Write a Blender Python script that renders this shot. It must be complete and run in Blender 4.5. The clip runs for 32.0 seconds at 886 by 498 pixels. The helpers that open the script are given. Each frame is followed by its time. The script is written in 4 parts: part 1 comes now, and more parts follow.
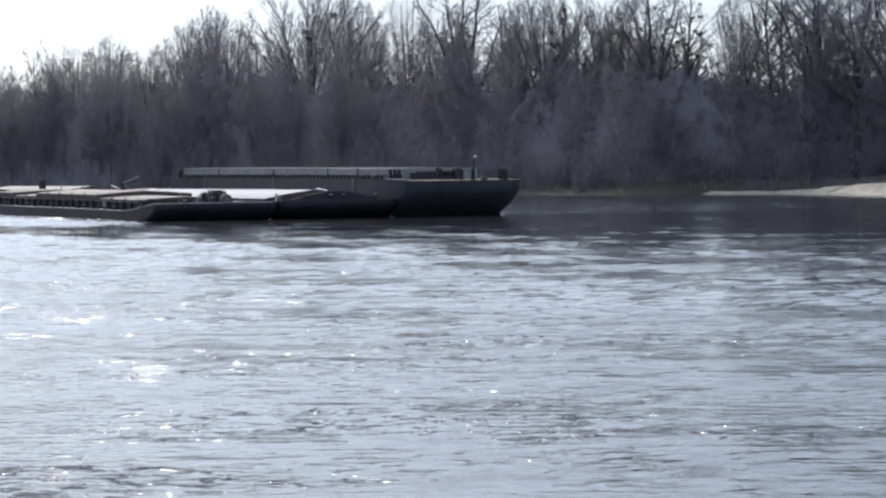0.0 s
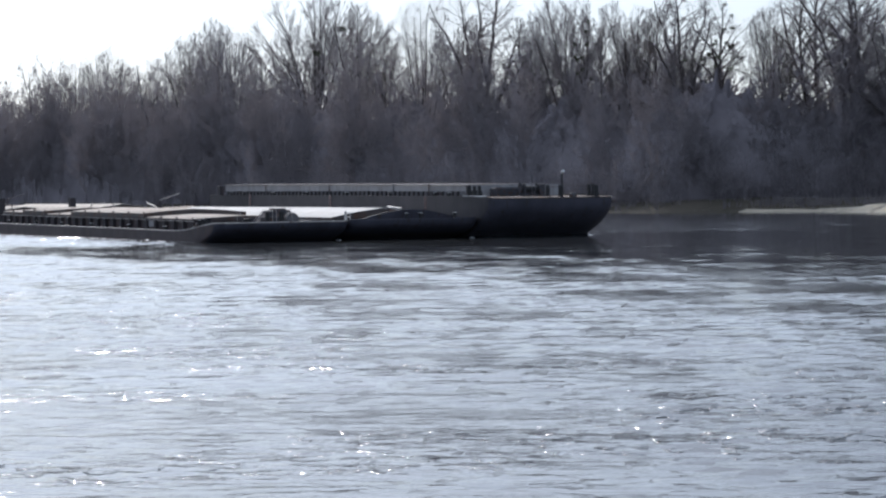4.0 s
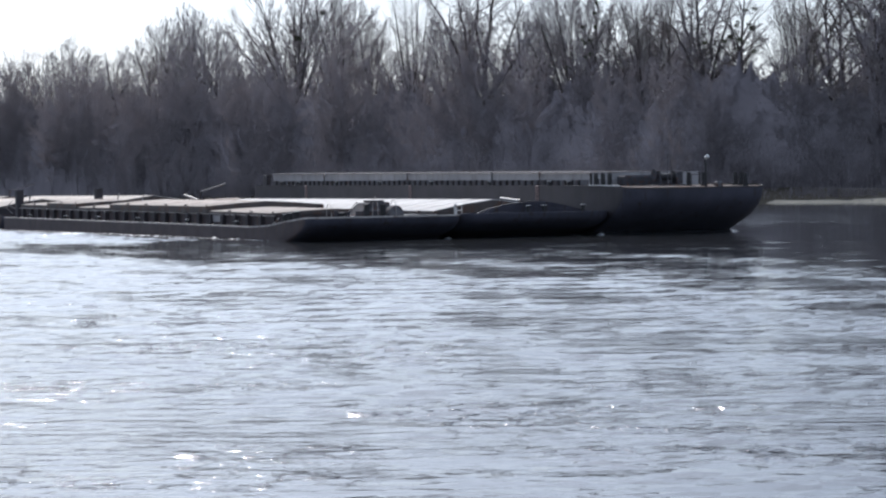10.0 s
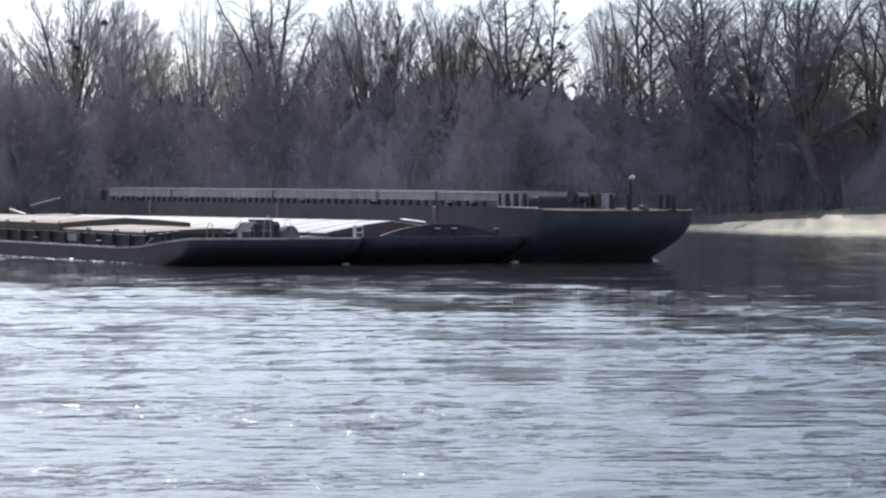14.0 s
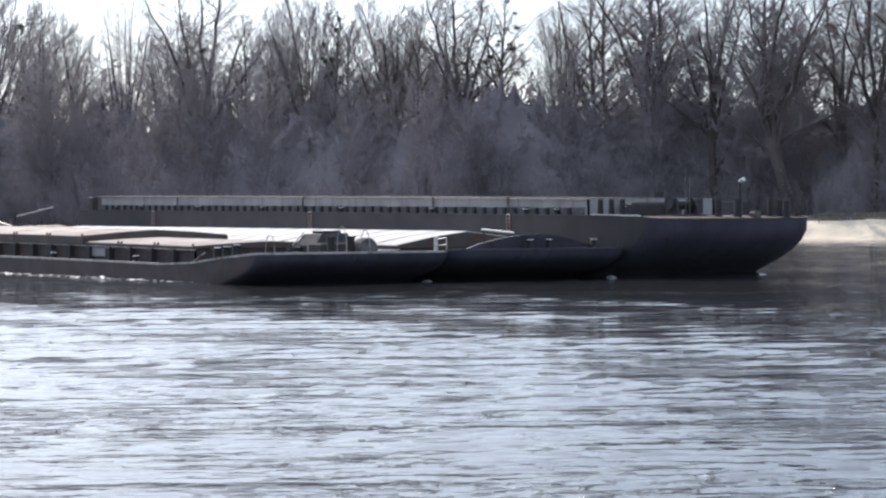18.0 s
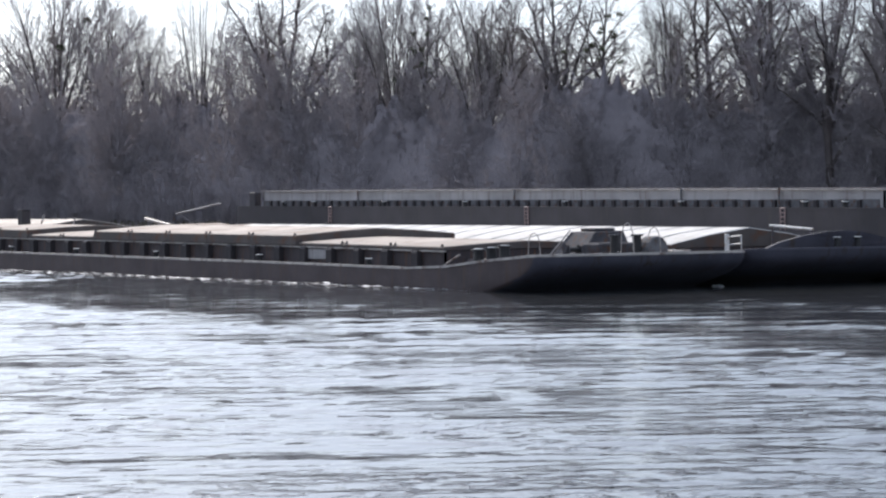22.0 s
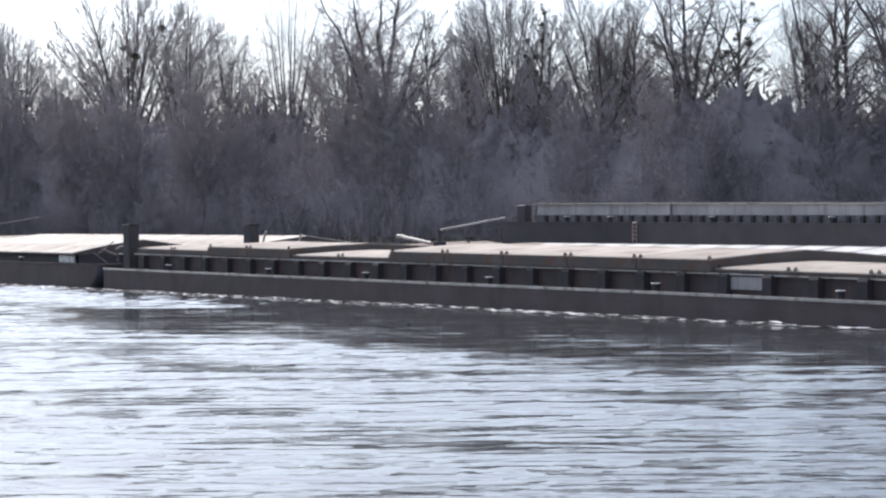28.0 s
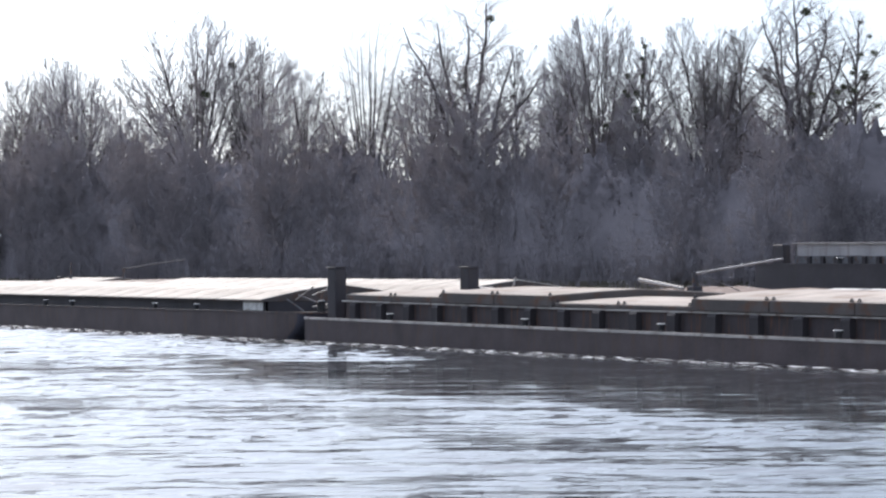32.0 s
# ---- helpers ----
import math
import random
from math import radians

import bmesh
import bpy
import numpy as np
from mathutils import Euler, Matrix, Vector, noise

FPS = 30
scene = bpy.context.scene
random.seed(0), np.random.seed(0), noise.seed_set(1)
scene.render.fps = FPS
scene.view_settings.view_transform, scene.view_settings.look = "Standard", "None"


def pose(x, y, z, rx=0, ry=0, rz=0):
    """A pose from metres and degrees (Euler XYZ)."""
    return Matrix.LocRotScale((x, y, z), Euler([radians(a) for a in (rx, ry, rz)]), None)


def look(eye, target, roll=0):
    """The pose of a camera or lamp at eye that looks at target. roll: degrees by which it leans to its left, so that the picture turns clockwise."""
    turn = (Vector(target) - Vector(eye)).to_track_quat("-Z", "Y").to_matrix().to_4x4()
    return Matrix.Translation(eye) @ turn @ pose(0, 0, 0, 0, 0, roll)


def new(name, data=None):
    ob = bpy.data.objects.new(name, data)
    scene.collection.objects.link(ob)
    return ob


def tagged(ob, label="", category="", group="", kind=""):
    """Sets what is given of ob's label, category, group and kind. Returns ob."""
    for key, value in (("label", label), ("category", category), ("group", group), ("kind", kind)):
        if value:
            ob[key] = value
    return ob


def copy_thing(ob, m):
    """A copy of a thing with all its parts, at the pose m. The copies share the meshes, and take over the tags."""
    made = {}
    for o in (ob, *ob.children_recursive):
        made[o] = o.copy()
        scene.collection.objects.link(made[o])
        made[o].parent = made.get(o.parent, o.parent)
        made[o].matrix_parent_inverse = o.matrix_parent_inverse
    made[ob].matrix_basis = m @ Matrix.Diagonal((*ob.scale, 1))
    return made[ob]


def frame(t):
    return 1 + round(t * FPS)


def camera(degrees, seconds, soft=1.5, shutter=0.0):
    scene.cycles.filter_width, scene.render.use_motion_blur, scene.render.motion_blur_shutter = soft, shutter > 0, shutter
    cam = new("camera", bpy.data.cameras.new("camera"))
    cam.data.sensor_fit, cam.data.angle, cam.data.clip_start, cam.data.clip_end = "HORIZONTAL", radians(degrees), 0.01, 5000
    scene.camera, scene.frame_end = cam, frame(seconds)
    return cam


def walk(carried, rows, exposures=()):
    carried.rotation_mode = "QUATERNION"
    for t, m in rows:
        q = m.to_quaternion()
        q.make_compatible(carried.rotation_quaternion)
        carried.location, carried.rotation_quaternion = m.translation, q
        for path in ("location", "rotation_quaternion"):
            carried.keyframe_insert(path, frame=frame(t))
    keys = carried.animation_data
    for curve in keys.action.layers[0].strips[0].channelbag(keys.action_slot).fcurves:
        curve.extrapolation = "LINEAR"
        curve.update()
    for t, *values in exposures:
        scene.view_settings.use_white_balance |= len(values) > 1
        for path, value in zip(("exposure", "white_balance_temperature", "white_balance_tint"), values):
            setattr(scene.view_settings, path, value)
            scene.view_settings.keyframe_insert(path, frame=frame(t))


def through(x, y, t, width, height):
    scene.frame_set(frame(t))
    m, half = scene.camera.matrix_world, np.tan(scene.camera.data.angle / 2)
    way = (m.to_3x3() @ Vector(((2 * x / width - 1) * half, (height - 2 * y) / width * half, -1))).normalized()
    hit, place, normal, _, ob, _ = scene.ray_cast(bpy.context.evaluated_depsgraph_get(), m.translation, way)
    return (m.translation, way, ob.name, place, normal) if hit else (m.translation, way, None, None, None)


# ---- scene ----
# The camera rides a boat that goes along the river at a steady pace, and is turned by hand.
# Each row: seconds, degrees left of the far bank's normal, degrees up, lean.
cam = camera(20.08, 32.0, soft=2.35)
TURNS = [
    (0.0, 67.588, -1.697, -0.797),
    (0.5, 67.508, -1.703, -0.901),
    (1.0, 67.447, -1.709, -1.006),
    (1.5, 67.438, -1.454, -0.957),
    (2.0, 67.458, -1.636, -0.908),
    (2.5, 67.430, -1.617, -0.779),
    (3.0, 67.481, -1.431, -0.650),
    (3.5, 67.304, -1.310, -0.753),
    (5.5, 67.084, -1.358, -0.859),
    (6.0, 66.739, -1.473, -1.006),
    (6.5, 66.761, -1.507, -0.931),
    (7.0, 66.506, -1.541, -0.856),
    (7.5, 66.625, -1.470, -0.807),
    (8.0, 66.724, -1.428, -0.758),
    (8.5, 66.625, -1.448, -0.828),
    (9.0, 66.617, -1.488, -0.899),
    (9.5, 66.556, -1.467, -0.903),
    (10.0, 66.009, -1.505, -0.907),
    (10.5, 65.545, -1.451, -0.841),
    (11.0, 65.012, -1.258, -0.774),
    (11.5, 64.422, -1.040, -0.550),
    (12.0, 63.693, -1.049, -0.326),
    (12.5, 62.691, -0.958, -0.280),
    (13.0, 61.571, -1.134, -0.234),
    (13.5, 60.709, -1.187, -0.057),
    (14.0, 60.343, -1.080, 0.120),
    (14.5, 59.999, -0.932, -0.005),
    (16.5, 58.683, -0.999, -0.166),
    (17.0, 58.652, -1.115, -0.363),
    (17.5, 58.300, -1.029, -0.285),
    (18.0, 57.868, -0.903, -0.207),
    (18.5, 57.798, -0.757, -0.188),
    (19.0, 57.827, -0.869, -0.169),
    (19.5, 58.012, -0.992, -0.299),
    (20.0, 58.394, -1.016, -0.430),
    (20.5, 58.541, -1.095, -0.585),
    (21.0, 58.488, -0.917, -0.740),
    (21.5, 58.525, -0.819, -0.655),
    (22.0, 58.738, -0.999, -0.571),
    (22.5, 58.780, -1.129, -0.586),
    (23.0, 58.901, -1.419, -0.600),
    (23.5, 58.849, -1.532, -0.419),
    (24.0, 58.995, -1.587, -0.238),
    (24.5, 58.982, -1.496, -0.277),
    (25.0, 59.166, -1.443, -0.316),
    (25.5, 59.209, -1.468, -0.355),
    (27.5, 59.223, -0.785, -0.178),
    (28.0, 59.324, -0.593, -0.237),
    (28.5, 59.263, -0.301, -0.203),
    (29.0, 59.224, -0.139, -0.168),
    (29.5, 59.318, 0.180, -0.084),
    (30.0, 59.670, 0.589, 0.001),
    (30.5, 59.943, 0.676, -0.214),
    (31.0, 59.958, 0.506, -0.429),
    (31.5, 60.087, 0.443, -0.345),
    (32.0, 60.137, 0.399, -0.261),
]


def eye_at(t):
    return Vector((-4.339 * t, 0.082 * t, 3.785))


def aim(t, left, up, lean):
    a, b = radians(left), radians(up)
    eye = eye_at(t)
    return look(eye, eye + 100 * Vector((-math.sin(a) * math.cos(b), math.cos(a) * math.cos(b), math.sin(b))), lean)


walk(cam, [(t, aim(t, left, up, lean)) for t, left, up, lean in TURNS],
     [(0.0, -0.19, 5750, 12), (9.0, -0.1, 5750, 13), (16.0, 0.27, 5930, 14), (19.0, 0.37, 5990, 14), (24.0, 0.33, 6020, 14), (32.0, 0.4, 5950, 14)])

# ---- light: hazy spring sun, upriver and a little beyond the far bank ----
SUN_LEFT, SUN_UP = radians(78), radians(31)
to_sun = Vector((-math.sin(SUN_LEFT) * math.cos(SUN_UP), math.cos(SUN_LEFT) * math.cos(SUN_UP), math.sin(SUN_UP)))
world = bpy.data.worlds.new("world")
scene.world = world
world.use_nodes = True
wn, wl = world.node_tree.nodes, world.node_tree.links
sky = wn.new("ShaderNodeTexSky")
sky.sky_type, sky.sun_disc = "NISHITA", False
sky.sun_elevation, sky.sun_rotation = SUN_UP, math.atan2(to_sun.x, to_sun.y)
sky.air_density, sky.dust_density, sky.ozone_density = 1.0, 0.8, 3.0
# thin, even high haze that pales the whole sky
haze = wn.new("ShaderNodeMix")
haze.data_type = "RGBA"
haze.inputs["Factor"].default_value = 0.5
haze.inputs["B"].default_value = (8.2, 8.9, 9.4, 1)
wl.new(sky.outputs[0], haze.inputs["A"])
# the bright aureole that thin haze draws round the sun
gaze = wn.new("ShaderNodeTexCoord")
near_sun = wn.new("ShaderNodeVectorMath")
near_sun.operation = "DOT_PRODUCT"
near_sun.inputs[1].default_value = to_sun
wl.new(gaze.outputs["Generated"], near_sun.inputs[0])
above = wn.new("ShaderNodeMath")
above.operation = "MAXIMUM"
above.inputs[1].default_value = 0.0
wl.new(near_sun.outputs["Value"], above.inputs[0])
fall = wn.new("ShaderNodeMath")
fall.operation = "POWER"
fall.inputs[1].default_value = 13.0
wl.new(above.outputs[0], fall.inputs[0])
aureole = wn.new("ShaderNodeVectorMath")
aureole.operation = "SCALE"
aureole.inputs[0].default_value = (23.5, 24.0, 24.0)
wl.new(fall.outputs[0], aureole.inputs["Scale"])
whole = wn.new("ShaderNodeVectorMath")
whole.operation = "ADD"
wl.new(haze.outputs["Result"], whole.inputs[0])
wl.new(aureole.outputs[0], whole.inputs[1])
wl.new(whole.outputs[0], wn["Background"].inputs[0])
wn["Background"].inputs[1].default_value = 0.085
sun = new("sun", bpy.data.lights.new("sun", "SUN"))
sun.data.energy, sun.data.angle, sun.data.color = 3.4, radians(0.6), (1.0, 0.9, 0.77)
sun.matrix_world = look(to_sun * 300, (0, 0, 0))


# ---- materials ----
def material(name, base, rough=0.7, metal=0.0, spread=0.25, scale=3.0, fine=40.0, bump=0.02, stain=None, stain_amount=0.0,
             streak=0.0, per_piece=0.0, spec=0.5):
    """A weathered surface: broad blotches, fine grain, stains of a second colour, upright streaks."""
    m = bpy.data.materials.new(name)
    m.use_nodes = True
    n, l = m.node_tree.nodes, m.node_tree.links
    b = n["Principled BSDF"]
    co = n.new("ShaderNodeTexCoord")
    big = n.new("ShaderNodeTexNoise")
    big.inputs["Scale"].default_value, big.inputs["Detail"].default_value = scale, 5
    small = n.new("ShaderNodeTexNoise")
    small.inputs["Scale"].default_value, small.inputs["Detail"].default_value = fine, 3
    for t in (big, small):
        l.new(co.outputs["Object"], t.inputs["Vector"])
    ramp = n.new("ShaderNodeMapRange")
    ramp.inputs["From Min"].default_value, ramp.inputs["From Max"].default_value = 0.3, 0.7
    ramp.inputs["To Min"].default_value, ramp.inputs["To Max"].default_value = 1 - spread, 1 + spread
    l.new(big.outputs[0], ramp.inputs["Value"])
    grain = n.new("ShaderNodeMapRange")
    grain.inputs["To Min"].default_value, grain.inputs["To Max"].default_value = 1 - spread * 0.6, 1 + spread * 0.6
    l.new(small.outputs[0], grain.inputs["Value"])
    mul = n.new("ShaderNodeMath")
    mul.operation = "MULTIPLY"
    l.new(ramp.outputs[0], mul.inputs[0])
    l.new(grain.outputs[0], mul.inputs[1])
    value = mul.outputs[0]
    if per_piece:
        info = n.new("ShaderNodeObjectInfo")
        pr = n.new("ShaderNodeMapRange")
        pr.inputs["To Min"].default_value, pr.inputs["To Max"].default_value = 1 - per_piece, 1 + per_piece
        l.new(info.outputs["Random"], pr.inputs["Value"])
        pm = n.new("ShaderNodeMath")
        pm.operation = "MULTIPLY"
        l.new(value, pm.inputs[0])
        l.new(pr.outputs[0], pm.inputs[1])
        value = pm.outputs[0]
    tint = n.new("ShaderNodeVectorMath")
    tint.operation = "SCALE"
    tint.inputs[0].default_value = base
    l.new(value, tint.inputs["Scale"])
    out = tint.outputs[0]
    if stain:
        st = n.new("ShaderNodeTexNoise")
        st.inputs["Scale"].default_value, st.inputs["Detail"].default_value = scale * 1.7, 6
        mp = n.new("ShaderNodeMapping")
        mp.inputs["Scale"].default_value = (1 + 3 * streak, 1 + 3 * streak, 1 - 0.85 * streak)
        l.new(co.outputs["Object"], mp.inputs["Vector"])
        l.new(mp.outputs[0], st.inputs["Vector"])
        sr = n.new("ShaderNodeMapRange")
        sr.inputs["From Min"].default_value, sr.inputs["From Max"].default_value = 0.62 - 0.3 * stain_amount, 0.72
        l.new(st.outputs[0], sr.inputs["Value"])
        mix = n.new("ShaderNodeMix")
        mix.data_type = "RGBA"
        l.new(sr.outputs[0], mix.inputs["Factor"])
        l.new(out, mix.inputs["A"])
        mix.inputs["B"].default_value = (*stain, 1)
        out = mix.outputs["Result"]
    l.new(out, b.inputs["Base Color"])
    b.inputs["Roughness"].default_value, b.inputs["Metallic"].default_value = rough, metal
    b.inputs["Specular IOR Level"].default_value = spec
    if bump:
        bp = n.new("ShaderNodeBump")
        bp.inputs["Strength"].default_value, bp.inputs["Distance"].default_value = 0.5, bump
        l.new(small.outputs[0], bp.inputs["Height"])
        l.new(bp.outputs[0], b.inputs["Normal"])
    return m


RUST = (0.13, 0.065, 0.04)
M_HULL_BROWN = material("brown_hull_paint", (0.088, 0.067, 0.069), 0.75, scale=0.6, fine=9, stain=(0.105, 0.07, 0.058), stain_amount=0.3, streak=0.7)
M_HULL_DARK = material("dark_hull_paint", (0.052, 0.046, 0.053), 0.7, scale=0.5, fine=8, stain=(0.06, 0.053, 0.053), stain_amount=0.25, streak=0.8)
M_BOW = material("black_bow_paint", (0.066, 0.064, 0.086), 0.75, scale=0.6, fine=9, stain=(0.05, 0.035, 0.03), stain_amount=0.2, streak=0.6)
M_DECK = material("deck_steel", (0.08, 0.068, 0.063), 0.85, spec=0.15, scale=0.8, fine=14, stain=RUST, stain_amount=0.5)
# worn steel, coloured paler to carry the sun caught along the edges
M_EDGE = material("worn_sunlit_steel", (0.46, 0.42, 0.39), 0.55, scale=1.2, fine=20, stain=RUST, stain_amount=0.3)
M_COAMING = material("brown_coaming_paint", (0.066, 0.053, 0.057), 0.75, scale=1.0, fine=12, stain=RUST, stain_amount=0.35, streak=0.8)
# the shade on the stays is put into this colour, darker than the coaming
M_STAY = material("stay_paint_with_shade", (0.05, 0.043, 0.047), 0.8, scale=1.0, fine=12)
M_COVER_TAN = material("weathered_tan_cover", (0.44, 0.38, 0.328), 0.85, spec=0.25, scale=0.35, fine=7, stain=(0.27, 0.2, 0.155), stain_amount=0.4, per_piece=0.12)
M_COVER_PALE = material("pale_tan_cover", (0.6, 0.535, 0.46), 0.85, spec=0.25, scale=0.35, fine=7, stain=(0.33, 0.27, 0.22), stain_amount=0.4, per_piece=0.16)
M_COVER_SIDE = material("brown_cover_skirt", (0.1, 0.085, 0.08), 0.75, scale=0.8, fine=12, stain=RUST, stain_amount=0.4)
M_COVER_WHITE = material("pale_metal_cover", (0.58, 0.562, 0.535), 0.75, spec=0.25, scale=0.4, fine=8, stain=(0.46, 0.42, 0.38), stain_amount=0.2, per_piece=0.08)
M_GREY_PAINT = material("pale_grey_paint", (0.38, 0.365, 0.37), 0.7, scale=0.5, fine=10, stain=(0.25, 0.225, 0.21), stain_amount=0.25, streak=0.8)
M_BLACK = material("black_bollard_paint", (0.025, 0.024, 0.026), 0.6, scale=3, fine=30)
M_WHITE = material("white_paint", (0.75, 0.74, 0.72), 0.5, scale=3, fine=30, stain=(0.4, 0.3, 0.22), stain_amount=0.25)
M_STEEL = material("grey_machinery", (0.16, 0.16, 0.17), 0.8, spec=0.15, scale=2, fine=20, stain=RUST, stain_amount=0.4)
M_STEEL_DARK = material("dark_grey_machinery", (0.085, 0.083, 0.092), 0.85, spec=0.1, scale=2, fine=20, stain=RUST, stain_amount=0.3)
M_PINK = material("faded_pink_paint", (0.34, 0.25, 0.24), 0.7, scale=2, fine=20)
M_RUSTY = material("rusty_brown_steel", (0.16, 0.1, 0.075), 0.8, scale=0.8, fine=12, stain=(0.3, 0.24, 0.2), stain_amount=0.3)
M_BARK = material("grey_bark", (0.16, 0.138, 0.135), 0.9, scale=0.6, fine=5, bump=0, spec=0.2, per_piece=0.15)


def twig_material(name, base, spread, through, per_piece=0.0, own_share=1.0, facing=(0, 0, 0.45)):
    """Twigs too fine to show their lit sides: part of the light that meets them passes on round them."""
    m = material(name, base, 0.9, scale=0.09, fine=1.2, bump=0, spec=0.0, spread=spread, per_piece=per_piece)
    n, l = m.node_tree.nodes, m.node_tree.links
    b = n["Principled BSDF"]
    tr = n.new("ShaderNodeBsdfTranslucent")
    l.new(b.inputs["Base Color"].links[0].from_socket, tr.inputs["Color"])
    mix = n.new("ShaderNodeMixShader")
    mix.inputs[0].default_value = through
    l.new(b.outputs[0], mix.inputs[1])
    l.new(tr.outputs[0], mix.inputs[2])
    l.new(mix.outputs[0], n["Material Output"].inputs["Surface"])
    # round stems: the blade's own facing counts little, the open sky above it much
    geo = n.new("ShaderNodeNewGeometry")
    own = n.new("ShaderNodeVectorMath")
    own.operation = "SCALE"
    own.inputs["Scale"].default_value = own_share
    l.new(geo.outputs["Normal"], own.inputs[0])
    add = n.new("ShaderNodeVectorMath")
    add.operation = "ADD"
    add.inputs[1].default_value = facing
    l.new(own.outputs[0], add.inputs[0])
    unit = n.new("ShaderNodeVectorMath")
    unit.operation = "NORMALIZE"
    l.new(add.outputs[0], unit.inputs[0])
    l.new(unit.outputs[0], b.inputs["Normal"])
    l.new(unit.outputs[0], tr.inputs["Normal"])
    return m


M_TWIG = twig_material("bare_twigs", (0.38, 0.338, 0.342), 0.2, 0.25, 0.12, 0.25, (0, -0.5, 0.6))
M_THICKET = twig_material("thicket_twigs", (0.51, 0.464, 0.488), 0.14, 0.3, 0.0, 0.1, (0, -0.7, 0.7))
# darker than the thicket: the shade between the twigs is in this colour
M_MATTED = twig_material("matted_twigs_with_shade", (0.265, 0.239, 0.254), 0.2, 0.0, 0.0, 0.1, (0, -0.7, 0.7))
M_SAND = material("pale_sand", (0.74, 0.64, 0.49), 0.9, scale=0.15, fine=3, stain=(0.3, 0.25, 0.19), stain_amount=0.15)
M_SOIL = material("leaf_littered_soil", (0.12, 0.1, 0.075), 0.95, scale=0.08, fine=2, stain=(0.07, 0.065, 0.04), stain_amount=0.4)
M_MISTLETOE = material("mistletoe_green", (0.14, 0.15, 0.09), 0.8, scale=1, fine=6, bump=0)


def water_material():
    m = bpy.data.materials.new("river_water")
    m.use_nodes = True
    n, l = m.node_tree.nodes, m.node_tree.links
    b = n["Principled BSDF"]
    b.inputs["Base Color"].default_value = (0.055, 0.057, 0.062, 1)
    b.inputs["IOR"].default_value = 1.33
    co = n.new("ShaderNodeTexCoord")
    height = None

    def waves(length, stretch, turn, detail, distortion=0.5):
        """A noise whose crests are this many metres apart, drawn out along the direction turn."""
        mp = n.new("ShaderNodeMapping")
        mp.vector_type = "TEXTURE"
        mp.inputs["Scale"].default_value = (length * stretch, length, length)
        mp.inputs["Rotation"].default_value = (0, 0, radians(turn))
        t = n.new("ShaderNodeTexNoise")
        t.inputs["Scale"].default_value, t.inputs["Detail"].default_value, t.inputs["Distortion"].default_value = 1, detail, distortion
        l.new(co.outputs["Object"], mp.inputs["Vector"])
        l.new(mp.outputs[0], t.inputs["Vector"])
        return t.outputs[0]

    def patches(length, stretch, turn, low, high):
        """Where the breeze and the eddies roughen the surface: 0 in the slicks, 1 in the riffles."""
        r = n.new("ShaderNodeMapRange")
        r.inputs["From Min"].default_value, r.inputs["From Max"].default_value = low, high
        l.new(waves(length, stretch, turn, 3), r.inputs["Value"])
        return r.outputs[0]

    split = n.new("ShaderNodeSeparateXYZ")
    l.new(co.outputs["Object"], split.inputs[0])

    def times(p, q):
        k = n.new("ShaderNodeMath")
        k.operation = "MULTIPLY"
        l.new(p, k.inputs[0])
        l.new(q, k.inputs[1])
        return k.outputs[0]

    # downriver a breeze ruffles the water; upriver it lies glassier, with long groups of small steep waves
    breezy = n.new("ShaderNodeMapRange")
    breezy.inputs["From Min"].default_value, breezy.inputs["From Max"].default_value = -140.0, -70.0
    breezy.inputs["To Min"].default_value, breezy.inputs["To Max"].default_value = 0.12, 1.0
    l.new(split.outputs["X"], breezy.inputs["Value"])
    groups, boil = patches(6, 2.6, 60, 0.4, 0.58), times(patches(5, 1.8, 60, 0.5, 0.64), patches(0.4, 1.3, 60, 0.52, 0.64))
    ruffled = times(breezy.outputs[0], boil)
    # (crest spacing, drawing-out, direction, detail, height, where)
    for length, stretch, turn, detail, share, where in (
            (0.4, 3.4, 63, 1, 0.014, None), (0.5, 3.2, 50, 2, 0.032, groups), (0.28, 2.8, 68, 1, 0.014, groups),
            (0.45, 2.4, 62, 2, 0.018, breezy.outputs[0]), (0.2, 1.7, 50, 2, 0.016, breezy.outputs[0]), (0.3, 1.5, 70, 2, 0.16, ruffled)):
        h = waves(length, stretch, turn, detail)
        if where is not None:
            h = times(h, where)
        mul = n.new("ShaderNodeMath")
        mul.operation = "MULTIPLY_ADD"
        mul.inputs[1].default_value = share
        l.new(h, mul.inputs[0])
        if height is None:
            mul.inputs[2].default_value = 0
        else:
            l.new(height, mul.inputs[2])
        height = mul.outputs[0]
    # ripples finer than any relief blur what the water mirrors, most where it is breezy
    dull = n.new("ShaderNodeMapRange")
    dull.inputs["To Min"].default_value, dull.inputs["To Max"].default_value = 0.035, 0.11
    l.new(times(breezy.outputs[0], patches(16, 2.4, 60, 0.3, 0.6)), dull.inputs["Value"])
    l.new(dull.outputs[0], b.inputs["Roughness"])
    bp = n.new("ShaderNodeBump")
    bp.inputs["Distance"].default_value = 1.0
    # beside the convoy the ripples lie down; off its bows and in its wash they stand again

    def span(axis, a, b, low, high):
        r = n.new("ShaderNodeMapRange")
        r.inputs["From Min"].default_value, r.inputs["From Max"].default_value = a, b
        r.inputs["To Min"].default_value, r.inputs["To Max"].default_value = low, high
        l.new(split.outputs[axis], r.inputs["Value"])
        return r.outputs[0]

    calmed = span("Y", 42.0, 38.0, 0.36, 1.0)
    for other in (span("X", -180, -130, 0.0, 0.6), span("X", -208, -232, 0.0, 1.0)):
        top = n.new("ShaderNodeMath")
        top.operation = "MAXIMUM"
        l.new(calmed, top.inputs[0])
